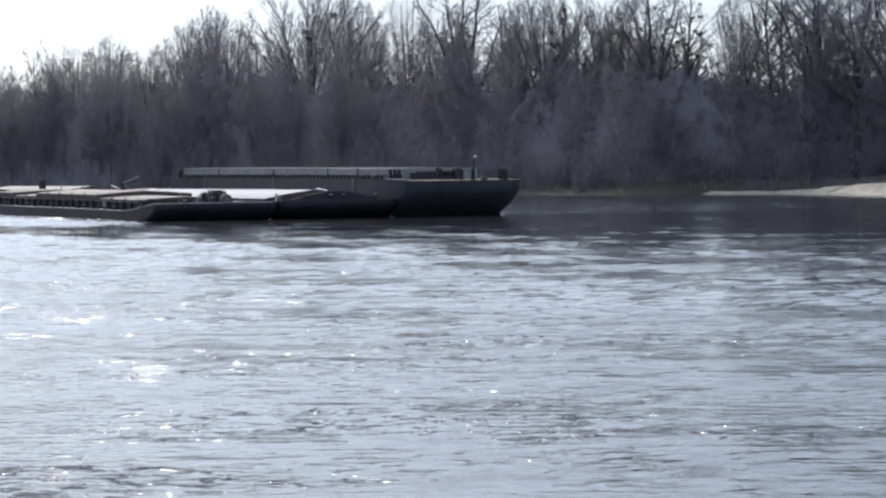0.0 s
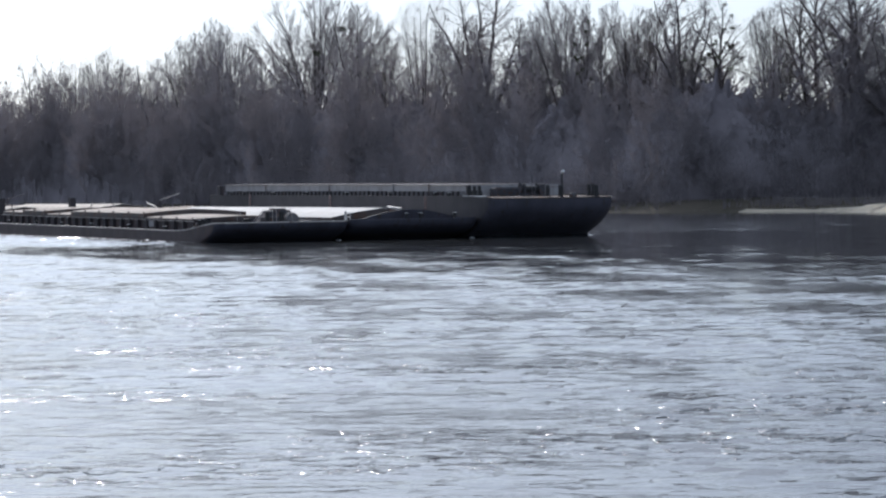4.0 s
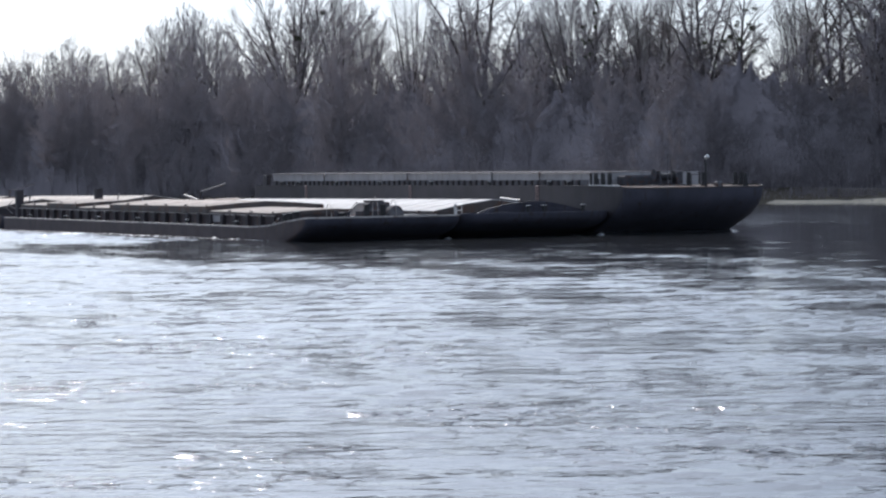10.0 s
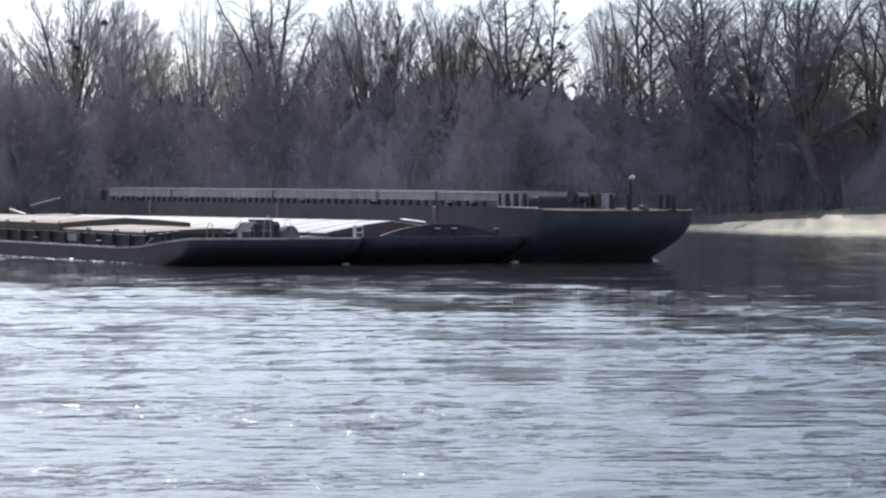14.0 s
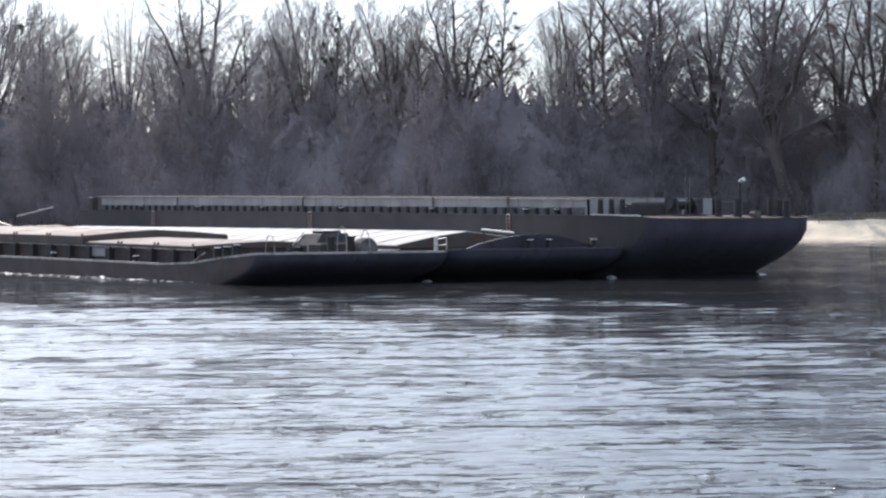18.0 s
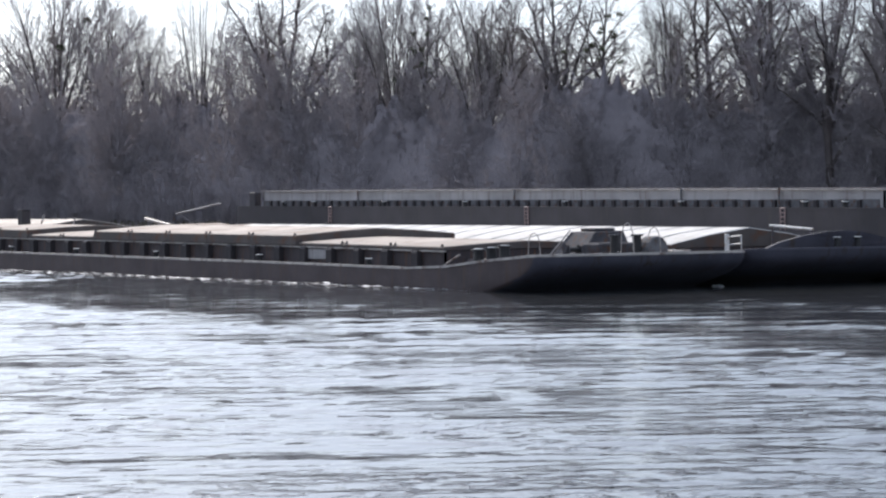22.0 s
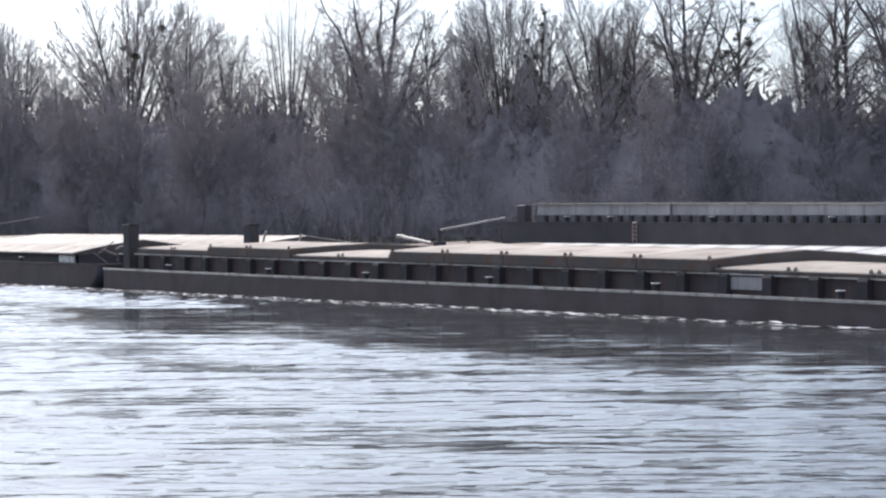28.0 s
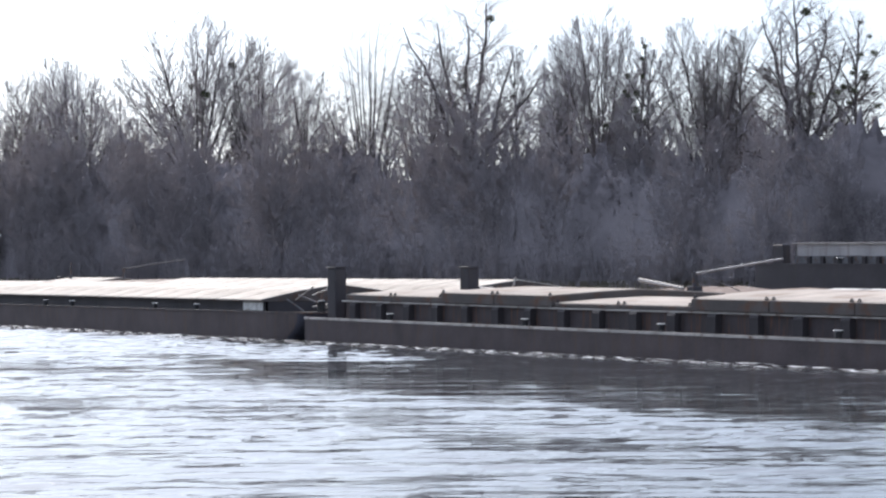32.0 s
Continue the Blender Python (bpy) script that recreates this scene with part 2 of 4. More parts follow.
        l.new(other, top.inputs[1])
        calmed = top.outputs[0]
    l.new(calmed, bp.inputs["Strength"])
    l.new(height, bp.inputs["Height"])
    l.new(bp.outputs[0], b.inputs["Normal"])
    return m


M_WATER = water_material()


def foam_material():
    """White water, thick in flecks and thin between, where the river shows through."""
    m = material("wake_foam", (0.8, 0.82, 0.84), 0.6, scale=1.5, fine=10, bump=0.03)
    n, l = m.node_tree.nodes, m.node_tree.links
    co = n.new("ShaderNodeTexCoord")
    mp = n.new("ShaderNodeMapping")
    mp.inputs["Scale"].default_value = (1.1, 4.5, 1.0)
    t = n.new("ShaderNodeTexNoise")
    t.inputs["Scale"].default_value, t.inputs["Detail"].default_value = 1.0, 8
    r = n.new("ShaderNodeMapRange")
    r.inputs["From Min"].default_value, r.inputs["From Max"].default_value = 0.49, 0.62
    l.new(co.outputs["Object"], mp.inputs["Vector"])
    l.new(mp.outputs[0], t.inputs["Vector"])
    # it thins out away from the hull
    axes = n.new("ShaderNodeSeparateXYZ")
    l.new(co.outputs["Object"], axes.inputs[0])
    thin = n.new("ShaderNodeMath")
    thin.operation = "MULTIPLY_ADD"
    thin.inputs[1].default_value = 0.03
    l.new(axes.outputs["Y"], thin.inputs[0])
    l.new(t.outputs[0], thin.inputs[2])
    l.new(thin.outputs[0], r.inputs["Value"])
    l.new(r.outputs[0], n["Principled BSDF"].inputs["Alpha"])
    return m


M_FOAM = foam_material()
M_WHITE_WATER = material("white_water", (0.85, 0.87, 0.88), 0.5, scale=4, fine=25, bump=0.03, spread=0.12)


# ---- mesh helpers ----
def mesh_of(name, verts, faces, mat, smooth=False):
    me = bpy.data.meshes.new(name)
    me.from_pydata(verts, [], faces)
    me.materials.append(mat)
    if smooth:
        me.polygons.foreach_set("use_smooth", [True] * len(me.polygons))
    me.update()
    return me


def part(name, bm, mat, parent=None, label="", at=None):
    """Links a bmesh or a finished mesh as one mesh object under a thing or a part."""
    if isinstance(bm, bmesh.types.BMesh):
        me = bpy.data.meshes.new(name)
        bmesh.ops.recalc_face_normals(bm, faces=bm.faces)
        bm.to_mesh(me)
        bm.free()
        me.materials.append(mat)
    else:
        me = bm
    ob = new(name, me)
    if parent is not None:
        ob.parent = parent
    if at is not None:
        ob.matrix_basis = at
    return tagged(ob, label)


def box(bm, x0, x1, y0, y1, z0, z1, bevel=0.0):
    vs = bmesh.ops.create_cube(bm, size=1.0)["verts"]
    for v in vs:
        v.co = Vector((x0 + (v.co.x + 0.5) * (x1 - x0), y0 + (v.co.y + 0.5) * (y1 - y0), z0 + (v.co.z + 0.5) * (z1 - z0)))
    if bevel:
        es = list({e for v in vs for e in v.link_edges})
        bmesh.ops.bevel(bm, geom=es, offset=bevel, segments=1, affect="EDGES")
    return bm


def boxed(*a, **k):
    return box(bmesh.new(), *a, **k)


def tube(bm, p, q, r0, r1=None, sides=8):
    p, q = Vector(p), Vector(q)
    r1 = r0 if r1 is None else r1
    m = Matrix.Translation((p + q) / 2) @ (q - p).to_track_quat("Z", "Y").to_matrix().to_4x4()
    bmesh.ops.create_cone(bm, cap_ends=True, segments=sides, radius1=r0, radius2=r1, depth=(q - p).length, matrix=m)
    return bm


def rod(*a, **k):
    return tube(bmesh.new(), *a, **k)


# ---- ground and water ----
def profile_height(y):
    """The river's cross-section: near bank, bed, far bank with its flat wooded land."""
    pts = ((-4000, 3.0), (-120, 2.6), (-95, 1.8), (-80, -1.5), (150, -3.0), (184, -0.8), (188, 0.0), (191, 0.9), (197, 2.0), (230, 2.6), (4000, 3.0))
    for (a, za), (b, zb) in zip(pts, pts[1:]):
        if a <= y <= b:
            return za + (zb - za) * (y - a) / (b - a)
    return 3.0


def shore_shift(x):
    """The far bank steps back behind the sand beach."""
    f = min(1.0, max(0.0, (x + 386) / 34))
    return 15.0 * f * f * (3 - 2 * f)


def bank_height(x, y):
    return profile_height(y - shore_shift(x) if y > 160 else y)


def build_ground():
    xs = [-4000, -2500, -1600] + [-1200 + 12 * i for i in range(66)] + [-402 + 4 * i for i in range(56)] + [-170, -150, -130, -100, 200, 1000, 4000]
    ys = [-4000, -1500, -400, -120, -110, -95, -80, -40, 60, 150, 176, 182, 185, 186.5] + [188 + 0.8 * i for i in range(34)] + [218, 224, 230, 300, 600, 1500, 4000]
    verts, faces = [], []
    for x in xs:
        for y in ys:
            z = profile_height(y)
            if 182 < y < 260 and -1200 <= x <= -130:
                wob = noise.noise((x * 0.03, y * 0.03, 0)) * 0.4 + noise.noise((x * 0.12, y * 0.25, 3)) * 0.35 + noise.noise((x * 0.3, y * 0.8, 6)) * 0.16
                z += wob * min(1, (y - 182) / 6)
            verts.append((x, y + (shore_shift(x) if 176 < y < 300 else 0), z + (min(1.0, max(0, (x + 354) / 42)) * min(1, max(0, (y - 189) / 4)) if 188 < y < 230 and x < 0 else 0)))
    ny = len(ys)
    for i in range(len(xs) - 1):
        for j in range(ny - 1):
            a = i * ny + j
            faces.append((a, a + ny, a + ny + 1, a + 1))
    me = mesh_of("ground", verts, faces, M_SOIL, True)
    me.materials.append(M_SAND)
    for p in me.polygons:
        c = p.center
        d = c.y - 188 - shore_shift(c.x)
        if -366 < c.x < 400 and -3 < d < 0.9 + 3.9 * min(1, max(0, c.x + 368) / 50) + 0.8 * noise.noise((c.x * 0.08, 0, 0)):
            p.material_index = 1
    tagged(new("ground", me), "wooded river bank with brown leaf litter and a pale sand beach", "ground", kind="structure")


def wave_height(x, y):
    """Long low waves that run along the river, in groups, dying away at the sheet's edges."""
    rnd = np.random.RandomState(4)
    z = np.zeros_like(x)
    gusts = np.sin(0.3 * x + 0.2 * y + 1.0 + 1.5 * np.sin(0.13 * y)) * np.sin(0.37 * y - 0.12 * x + 0.5 + 1.3 * np.sin(0.1 * x)) + 0.5 * np.sin(0.08 * x - 0.6 * y)
    gusts += 0.7 * np.sin(0.9 * x + 0.55 * y + 2 * np.sin(0.31 * y)) * np.sin(1.1 * y - 0.5 * x + 2 * np.sin(0.27 * x))
    calm = np.clip(1.15 + 0.55 * gusts, 0.4, 1.8)
    breezy = np.clip((x + 165) / 70, 0, 1)
    for k in range(72):
        length = 0.42 * 2.8 ** rnd.rand() if k % 6 else 2.4 * rnd.rand() + 1.4
        turn = radians(151 + rnd.normal(0, 17))
        phase = rnd.rand() * 6.283
        f = 6.2832 / length
        arg = f * (math.cos(turn) * x + math.sin(turn) * y) + phase
        z += (0.0027 if k % 6 else 0.0016) * length * np.sin(arg + 0.6 * np.sin(0.07 * x + 0.09 * y + 3 * phase)) * (0.85 + 0.65 * breezy if length < 0.65 else 0.9 - 0.58 * breezy)
    # the convoy and the wooded bank give some lee
    open_side = np.clip((x + 185) / 50, 0, 1)
    edge = 40.2 + 0.8 * np.sin(0.23 * x) + 14 * open_side
    lee = np.clip((edge - y) / (2.6 + 15 * open_side), 0, 1)
    # astern of the first barges the convoy's own wash stirs the water again
    lee = np.maximum(lee, np.clip((-206 - x) / 22, 0, 1) * np.clip((75 - y) / 10, 0, 1))
    least = 0.27 + 0.3 * open_side * np.clip((84 - y) / 26, 0, 1)
    wash = np.clip((-206 - x) / 22, 0, 1) * np.clip((y - 42) / 8, 0, 1)
    return z * (calm + 0.7 * wash) * (least + (1 - least) * lee * lee * (3 - 2 * lee))


def build_water():
    xs = np.concatenate([np.arange(-395.0, -290.0, 0.42), np.arange(-290.0, -12.0, 0.2)])
    ys = [3.0]
    while ys[-1] < 190:
        ys.append(ys[-1] + (0.26 + 0.004 * ys[-1] if ys[-1] < 60 else min(1.8, 0.5 + 0.02 * (ys[-1] - 60))))
    ys = np.array(ys)
    gx, gy = np.meshgrid(xs, ys, indexing="ij")
    fade = np.clip(np.minimum.reduce([gx - xs[0], xs[-1] - gx, gy - ys[0], (ys[-1] - gy)]) / 12.0, 0, 1)
    gz = wave_height(gx, gy) * fade
    nx, ny = gx.shape
    idx = np.arange(nx * ny).reshape(nx, ny)
    quads = np.stack([idx[:-1, :-1], idx[1:, :-1], idx[1:, 1:], idx[:-1, 1:]], -1).reshape(-1, 4)
    x0, x1, y0, y1 = xs[0], xs[-1], ys[0], ys[-1]
    outer = np.array([(-4000, -300, 0), (4000, -300, 0), (4000, y0, 0), (x1, y0, 0), (x0, y0, 0), (-4000, y0, 0),
                      (-4000, y1, 0), (x0, y1, 0), (x1, y1, 0), (4000, y1, 0), (4000, 212, 0), (-4000, 212, 0)], float)
    b = nx * ny
    rim = np.array([(0, 1, 2, 5), (5, 4, 7, 6), (3, 2, 9, 8), (6, 9, 10, 11)]) + b
    vv = np.concatenate([np.stack([gx, gy, gz], -1).reshape(-1, 3), outer])
    ff = np.concatenate([quads, rim])
    me = bpy.data.meshes.new("water")
    me.vertices.add(len(vv))
    me.vertices.foreach_set("co", vv.ravel())
    me.loops.add(ff.size)
    me.loops.foreach_set("vertex_index", ff.ravel())
    me.polygons.add(len(ff))
    me.polygons.foreach_set("loop_start", np.arange(0, ff.size, 4))
    me.polygons.foreach_set("use_smooth", np.ones(len(ff), bool))
    me.materials.append(M_WATER)
    me.update(calc_edges=True)
    return tagged(new("water", me), "wide rippled river reflecting pale sky and dark woods", "river", kind="structure")


build_ground()
RIVER = build_water()

# ---- the convoy: barges side by side, bows towards +x, all placed from one common origin ----
CONVOY_Y, BEAM = 59.79, 11.4


def convoy_at(t):
    return -215.65 + 1.256 * t - 0.0011 * t * t


MOVING = []


def vessel(name, label, category, v, group="barges of the convoy", u=0.0):
    ob = tagged(new(name), label, category, group)
    ob.empty_display_size = 2
    ob.location = (convoy_at(0) + u, CONVOY_Y + v, 0)
    MOVING.append((ob, u, v))
    return ob


def lerp_table(pts, u):
    for (a, za), (b, zb) in zip(pts, pts[1:]):
        if a <= u <= b:
            return za + (zb - za) * (u - a) / (b - a)
    return pts[0][1] if u < pts[0][0] else pts[-1][1]


def outline(front, stern, corner, back, beam):
    """One half-turn of a barge's plan, from the stern's near corner round the blunt bow to the stern's far corner."""
    side = [stern + (back - stern) * k / 9 for k in range(10)]
    near = [(u, 0.0) for u in side]
    near += [(back + (front - corner - back) * k / 3, 0.0) for k in range(1, 4)]
    for k in range(1, 7):
        a = radians(90 * k / 6)
        near.append((front - corner + corner * math.sin(a), corner * (1 - math.cos(a)) * 1.0))
    near.append((front + 0.12, beam / 2))
    far = [(u, beam - v) for u, v in reversed(near[:-1])]
    return near + far


def hull(parent, stern, bow, deck, mat, rake=4.6, label="", corner=1.6, keel=-1.2, stern_rake=0.0, beam=BEAM - 0.14, edge_mat=None):
    """A raked, blunt-bowed hull lofted through plans from the deck down to the keel, with its deck plate."""
    rows, n = [], 0
    levels = ((0.0, 0.0), (0.2, 0.01), (0.38, 0.1), (0.56, 0.27), (0.72, 0.5), (0.87, 0.77), (1.0, 1.0), (1.35, 1.6))
    verts, faces = [], []
    for share, back in levels:
        plan = outline(bow - rake * back, stern + stern_rake * back, corner * (1 + 0.7 * min(back, 1)), bow - 11.4, beam)
        n = len(plan)
        for u, v in plan:
            top = lerp_table(deck, u + rake * back * max(0, min(1, (u - bow + 11.4) / 8)))
            z = top * (1 - share) if share <= 1 else keel * (share - 1) / 0.35
            verts.append((u, v + 0.07, z))
    for r in range(len(levels) - 1):
        for i in range(n - 1):
            a = r * n + i
            faces.append((a, a + n, a + n + 1, a + 1))
        faces.append((r * n + n - 1, (r + 1) * n + n - 1, (r + 1) * n, r * n))
    me = mesh_of("hull", verts, faces, mat)
    me.materials.append(M_BOW)
    for p in me.polygons:
        if p.normal.x > 0.22 or p.normal.x < -0.5 and p.center.x > bow - 8:
            p.material_index = 1
        p.use_smooth = p.center.x > bow - 11.4
    part("hull", me, None, parent, label)
    top = verts[:n]
    half = n // 2
    dv, df = [], []
    for i in range(half + 1):
        a, b = top[i], top[n - 1 - i]
        dv += [(a[0], a[1] + 0.03, a[2] - 0.02), (b[0], b[1] - 0.03, b[2] - 0.02)]
    for i in range(half):
        df.append((2 * i, 2 * i + 2, 2 * i + 3, 2 * i + 1))
    part("deck", mesh_of("deck", dv, df, M_DECK), None, parent, "rust-stained steel deck plating")
    # the raised, worn edge that runs round the deck
    gv, gf = [], []
    c = Vector((-35, beam / 2 + 0.07, 0))
    for p in top:
        q = Vector(p)
        inward = Vector((0.0, 0.1 if q.y < c.y else -0.1, 0)) if q.x < bow - 1.2 else Vector((-0.1, 0, 0))
        o = -inward * 0.35
        gv += [tuple(q + o + Vector((0, 0, -0.06))), tuple(q + o + Vector((0, 0, 0.05))), tuple(q + inward + Vector((0, 0, 0.05))), tuple(q + inward + Vector((0, 0, -0.06)))]
    for i in range(n - 1):
        for k in range(4):
            gf.append((4 * i + k, 4 * i + (k + 1) % 4, 4 * (i + 1) + (k + 1) % 4, 4 * (i + 1) + k))
    part("gunwale", mesh_of("gunwale", gv, gf, edge_mat or M_EDGE), None, parent, "" if edge_mat else "worn steel edge, its colour pale as if sunlit")


def bollard_mesh(r=0.14, h=0.36, cap=True, mat=None):
    bm = bmesh.new()
    tube(bm, (0, 0, 0), (0, 0, h), r, r * 0.92, 10)
    if cap:
        tube(bm, (0, 0, h - 0.08), (0, 0, h), r * 1.35, r * 1.3, 10)
    tube(bm, (0, 0, 0), (0, 0, 0.04), r * 1.6, r * 1.6, 10)
    me = bpy.data.meshes.new("bollard")
    bm.to_mesh(me)
    bm.free()
    me.materials.append(mat or M_BLACK)
    return me


BOLLARD = bollard_mesh()
BIG_BOLLARD = bollard_mesh(0.24, 0.62, True)
TALL_BOLLARD = bollard_mesh(0.17, 0.95, False)
BOLLARD_CAP = mesh_of("bollard_cap", *(lambda bm: ([tuple(v.co) for v in bm.verts], [[v.index for v in f.verts] for f in bm.faces]))(rod((0, 0, 0.0), (0, 0, 0.03), 0.19, 0.17, 10)), M_WHITE)


def bollards(parent, spots, me=BOLLARD, cap_at=None, label=""):
    for u, v, z in spots:
        b = part("bollard", me, None, parent, label, pose(u, v, z))
        if cap_at:
            part("bollard_cap", BOLLARD_CAP, None, b, "", pose(0, 0, cap_at))


def coaming(parent, u0, u1, z_low, z_high, v0, v1, mat, t=0.1, end_mat=None, end_drop=0.0):
    """Four walls round the hold, each with its top flange."""
    def zs(tab, u):
        return lerp_table(tab, u)
    for name, ends in (("coaming_side", ((u0, v0), (u1, v0), 1)), ("coaming_side", ((u1, v1), (u0, v1), 1)),
                       ("coaming_end", ((u1, v0), (u1, v1), 1)), ("coaming_end", ((u0, v1), (u0, v0), 1))):
        (ua, va), (ub, vb), _ = ends
        steps = 12 if name == "coaming_side" else 1
        d = Vector((ub - ua, vb - va, 0)).normalized()
        inn = Vector((-d.y, d.x, 0)) * t
        verts, faces = [], []
        for i in range(steps + 1):
            u, v = ua + (ub - ua) * i / steps, va + (vb - va) * i / steps
            lo, hi = zs(z_low, u) - 0.05, zs(z_high, u) - (end_drop if name == "coaming_end" else 0)
            verts += [(u, v, lo), (u, v, hi), (u + inn.x, v + inn.y, hi), (u + inn.x, v + inn.y, lo)]
        for i in range(steps):
            for k in range(4):
                a = 4 * i
                faces.append((a + k, a + 4 + k, a + 4 + (k + 1) % 4, a + (k + 1) % 4))
        faces += [(0, 1, 2, 3), tuple(4 * steps + k for k in (3, 2, 1, 0))]
        part(name, mesh_of(name, verts, faces, end_mat if end_mat and name == "coaming_end" else mat), None, parent)


def flange(parent, u0, u1, v, z_tab, out, mat, h=0.07, name="coaming_flange"):
    verts, faces, steps = [], [], 14
    for i in range(steps + 1):
        u = u0 + (u1 - u0) * i / steps
        z = lerp_table(z_tab, u)
        verts += [(u, v, z - h), (u, v, z), (u, v + out, z), (u, v + out, z - h)]
    for i in range(steps):
        for k in range(4):
            a = 4 * i
            faces.append((a + k, a + (k + 1) % 4, a + 4 + (k + 1) % 4, a + 4 + k))
    faces += [(0, 1, 2, 3), tuple(4 * steps + k for k in (3, 2, 1, 0))]
    part(name, mesh_of(name, verts, faces, mat), None, parent, "worn top flange, its colour pale as if sunlit")


def cover_mesh(length, width, skirt, crown, mat_top, mat_side, gap=0.03):
    """One hatch cover: a shallow ridged lid with a skirt and a rolled rim; origin at the middle of its near lower edge."""
    bm = bmesh.new()
    a, w = length / 2 - gap, width
    prof = [(0.0, 0.0), (0.0, skirt - 0.05), (0.05, skirt), (w * 0.25, skirt + crown * 0.6), (w * 0.5, skirt + crown), (w * 0.75, skirt + crown * 0.6), (w - 0.05, skirt), (w, skirt - 0.05), (w, 0.0)]
    ring = [[bm.verts.new((x, y, z)) for y, z in prof] for x in (-a, -a + 0.04, a - 0.04, a)]
    for i in (0, 3):
        for v in ring[i]:
            v.co.z -= 0.04 if v.co.z > 0 else 0
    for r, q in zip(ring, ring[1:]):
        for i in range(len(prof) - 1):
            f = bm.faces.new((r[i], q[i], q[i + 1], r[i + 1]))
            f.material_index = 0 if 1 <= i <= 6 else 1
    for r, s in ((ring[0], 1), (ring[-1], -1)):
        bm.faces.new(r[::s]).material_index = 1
    me = bpy.data.meshes.new("hatch_cover")
    bmesh.ops.recalc_face_normals(bm, faces=bm.faces)
    bm.to_mesh(me)
    bm.free()
    me.materials.append(mat_top)
    me.materials.append(mat_side)
    return me


def lug_mesh():
    """A bent steel eye by which a cover is lifted."""
    bm = bmesh.new()
    box(bm, -0.09, 0.09, -0.05, 0.05, 0, 0.05, 0.01)
    for a, b in (((-0.06, 0, 0.04), (-0.05, 0, 0.11)), ((-0.05, 0, 0.11), (0.05, 0, 0.11)), ((0.05, 0, 0.11), (0.06, 0, 0.04))):
        tube(bm, a, b, 0.025, None, 5)
    me = bpy.data.meshes.new("lifting_lug")
    bm.to_mesh(me)
    bm.free()
    me.materials.append(M_STAY)
    return me


LUG = lug_mesh()


def covers(parent, u0, u1, count, v, width, z_tab, skirt, crown, mats, lift=0.0, label="", gap=0.03, lugs=False):
    step = (u1 - u0) / count
    me = cover_mesh(step, width, skirt, crown, *mats, gap)
    for i in range(count):
        u = u0 + step * (i + 0.5)
        z = lerp_table(z_tab, u) + lift
        slope = math.degrees(math.atan2(lerp_table(z_tab, u - 1) - lerp_table(z_tab, u + 1), 2))
        lid = part("hatch_cover", me, None, parent, label, pose(u, v, z + random.uniform(0, 0.015), 0, slope, 0))
        if lugs:
            for side in (-1, 1):
                part("lifting_lug", LUG, None, lid, "", pose(side * (step / 2 - 0.22), 0.06, skirt - 0.02))


def stay_mesh(h, depth, width, mat):
    """A gusset plate with its front flange that props the coaming."""
    bm = bmesh.new()
    pts = [(0, 0), (0, h), (-depth * 0.8, h), (-depth, h * 0.85), (-depth, 0)]
    for x0, x1 in ((-width / 2, width / 2),):
        a = [bm.verts.new((x0, y, z)) for y, z in pts]
        b = [bm.verts.new((x1, y, z)) for y, z in pts]
        bm.faces.new(a)
        bm.faces.new(b[::-1])
        for i in range(5):
            bm.faces.new((a[i], b[i], b[(i + 1) % 5], a[(i + 1) % 5]))
    me = bpy.data.meshes.new("stay")
    bmesh.ops.recalc_face_normals(bm, faces=bm.faces)
    bm.to_mesh(me)
    bm.free()
    me.materials.append(mat)
    return me


def winch(parent, u, v, z, s=1.0, label="dark grey anchor winch"):
    """An anchor winch: two cheek plates, a drum with rims, a gearbox, a crank wheel."""
    w = part("winch", boxed(u - 0.7 * s, u + 0.7 * s, v - 0.9 * s, v + 0.9 * s, z, z + 0.1, 0.02), M_STEEL_DARK, parent, label)
    for dv in (-0.62, 0.5):
        bm = bmesh.new()
        pts = [(-0.55, 0.08), (0.55, 0.08), (0.3, 0.75), (-0.3, 0.75)]
        a = [bm.verts.new((u + x * s, v + dv * s, z + y * s)) for x, y in pts]
        b = [bm.verts.new((u + x * s, v + (dv + 0.09) * s, z + y * s)) for x, y in pts]
        bm.faces.new(a), bm.faces.new(b[::-1])
        for i in range(4):
            bm.faces.new((a[i], b[i], b[(i + 1) % 4], a[(i + 1) % 4]))
        part("cheek_plate", bm, M_STEEL_DARK, w)
    drum = rod((u, v - 0.55 * s, z + 0.5 * s), (u, v + 0.52 * s, z + 0.5 * s), 0.2 * s, None, 14)
    for dv in (-0.5, 0.45):
        tube(drum, (u, v + dv * s, z + 0.5 * s), (u, v + (dv + 0.05) * s, z + 0.5 * s), 0.36 * s, None, 16)
    part("drum", drum, M_BLACK, w)
    part("gearbox", boxed(u - 0.3 * s, u + 0.35 * s, v + 0.6 * s, v + 0.95 * s, z + 0.1 * s, z + 0.8 * s, 0.05), M_STEEL_DARK, w)
    wheel = rod((u, v - 0.78 * s, z + 0.62 * s), (u, v - 0.72 * s, z + 0.62 * s), 0.33 * s, None, 16)
    part("brake_wheel", wheel, M_STEEL_DARK, w)
    return w


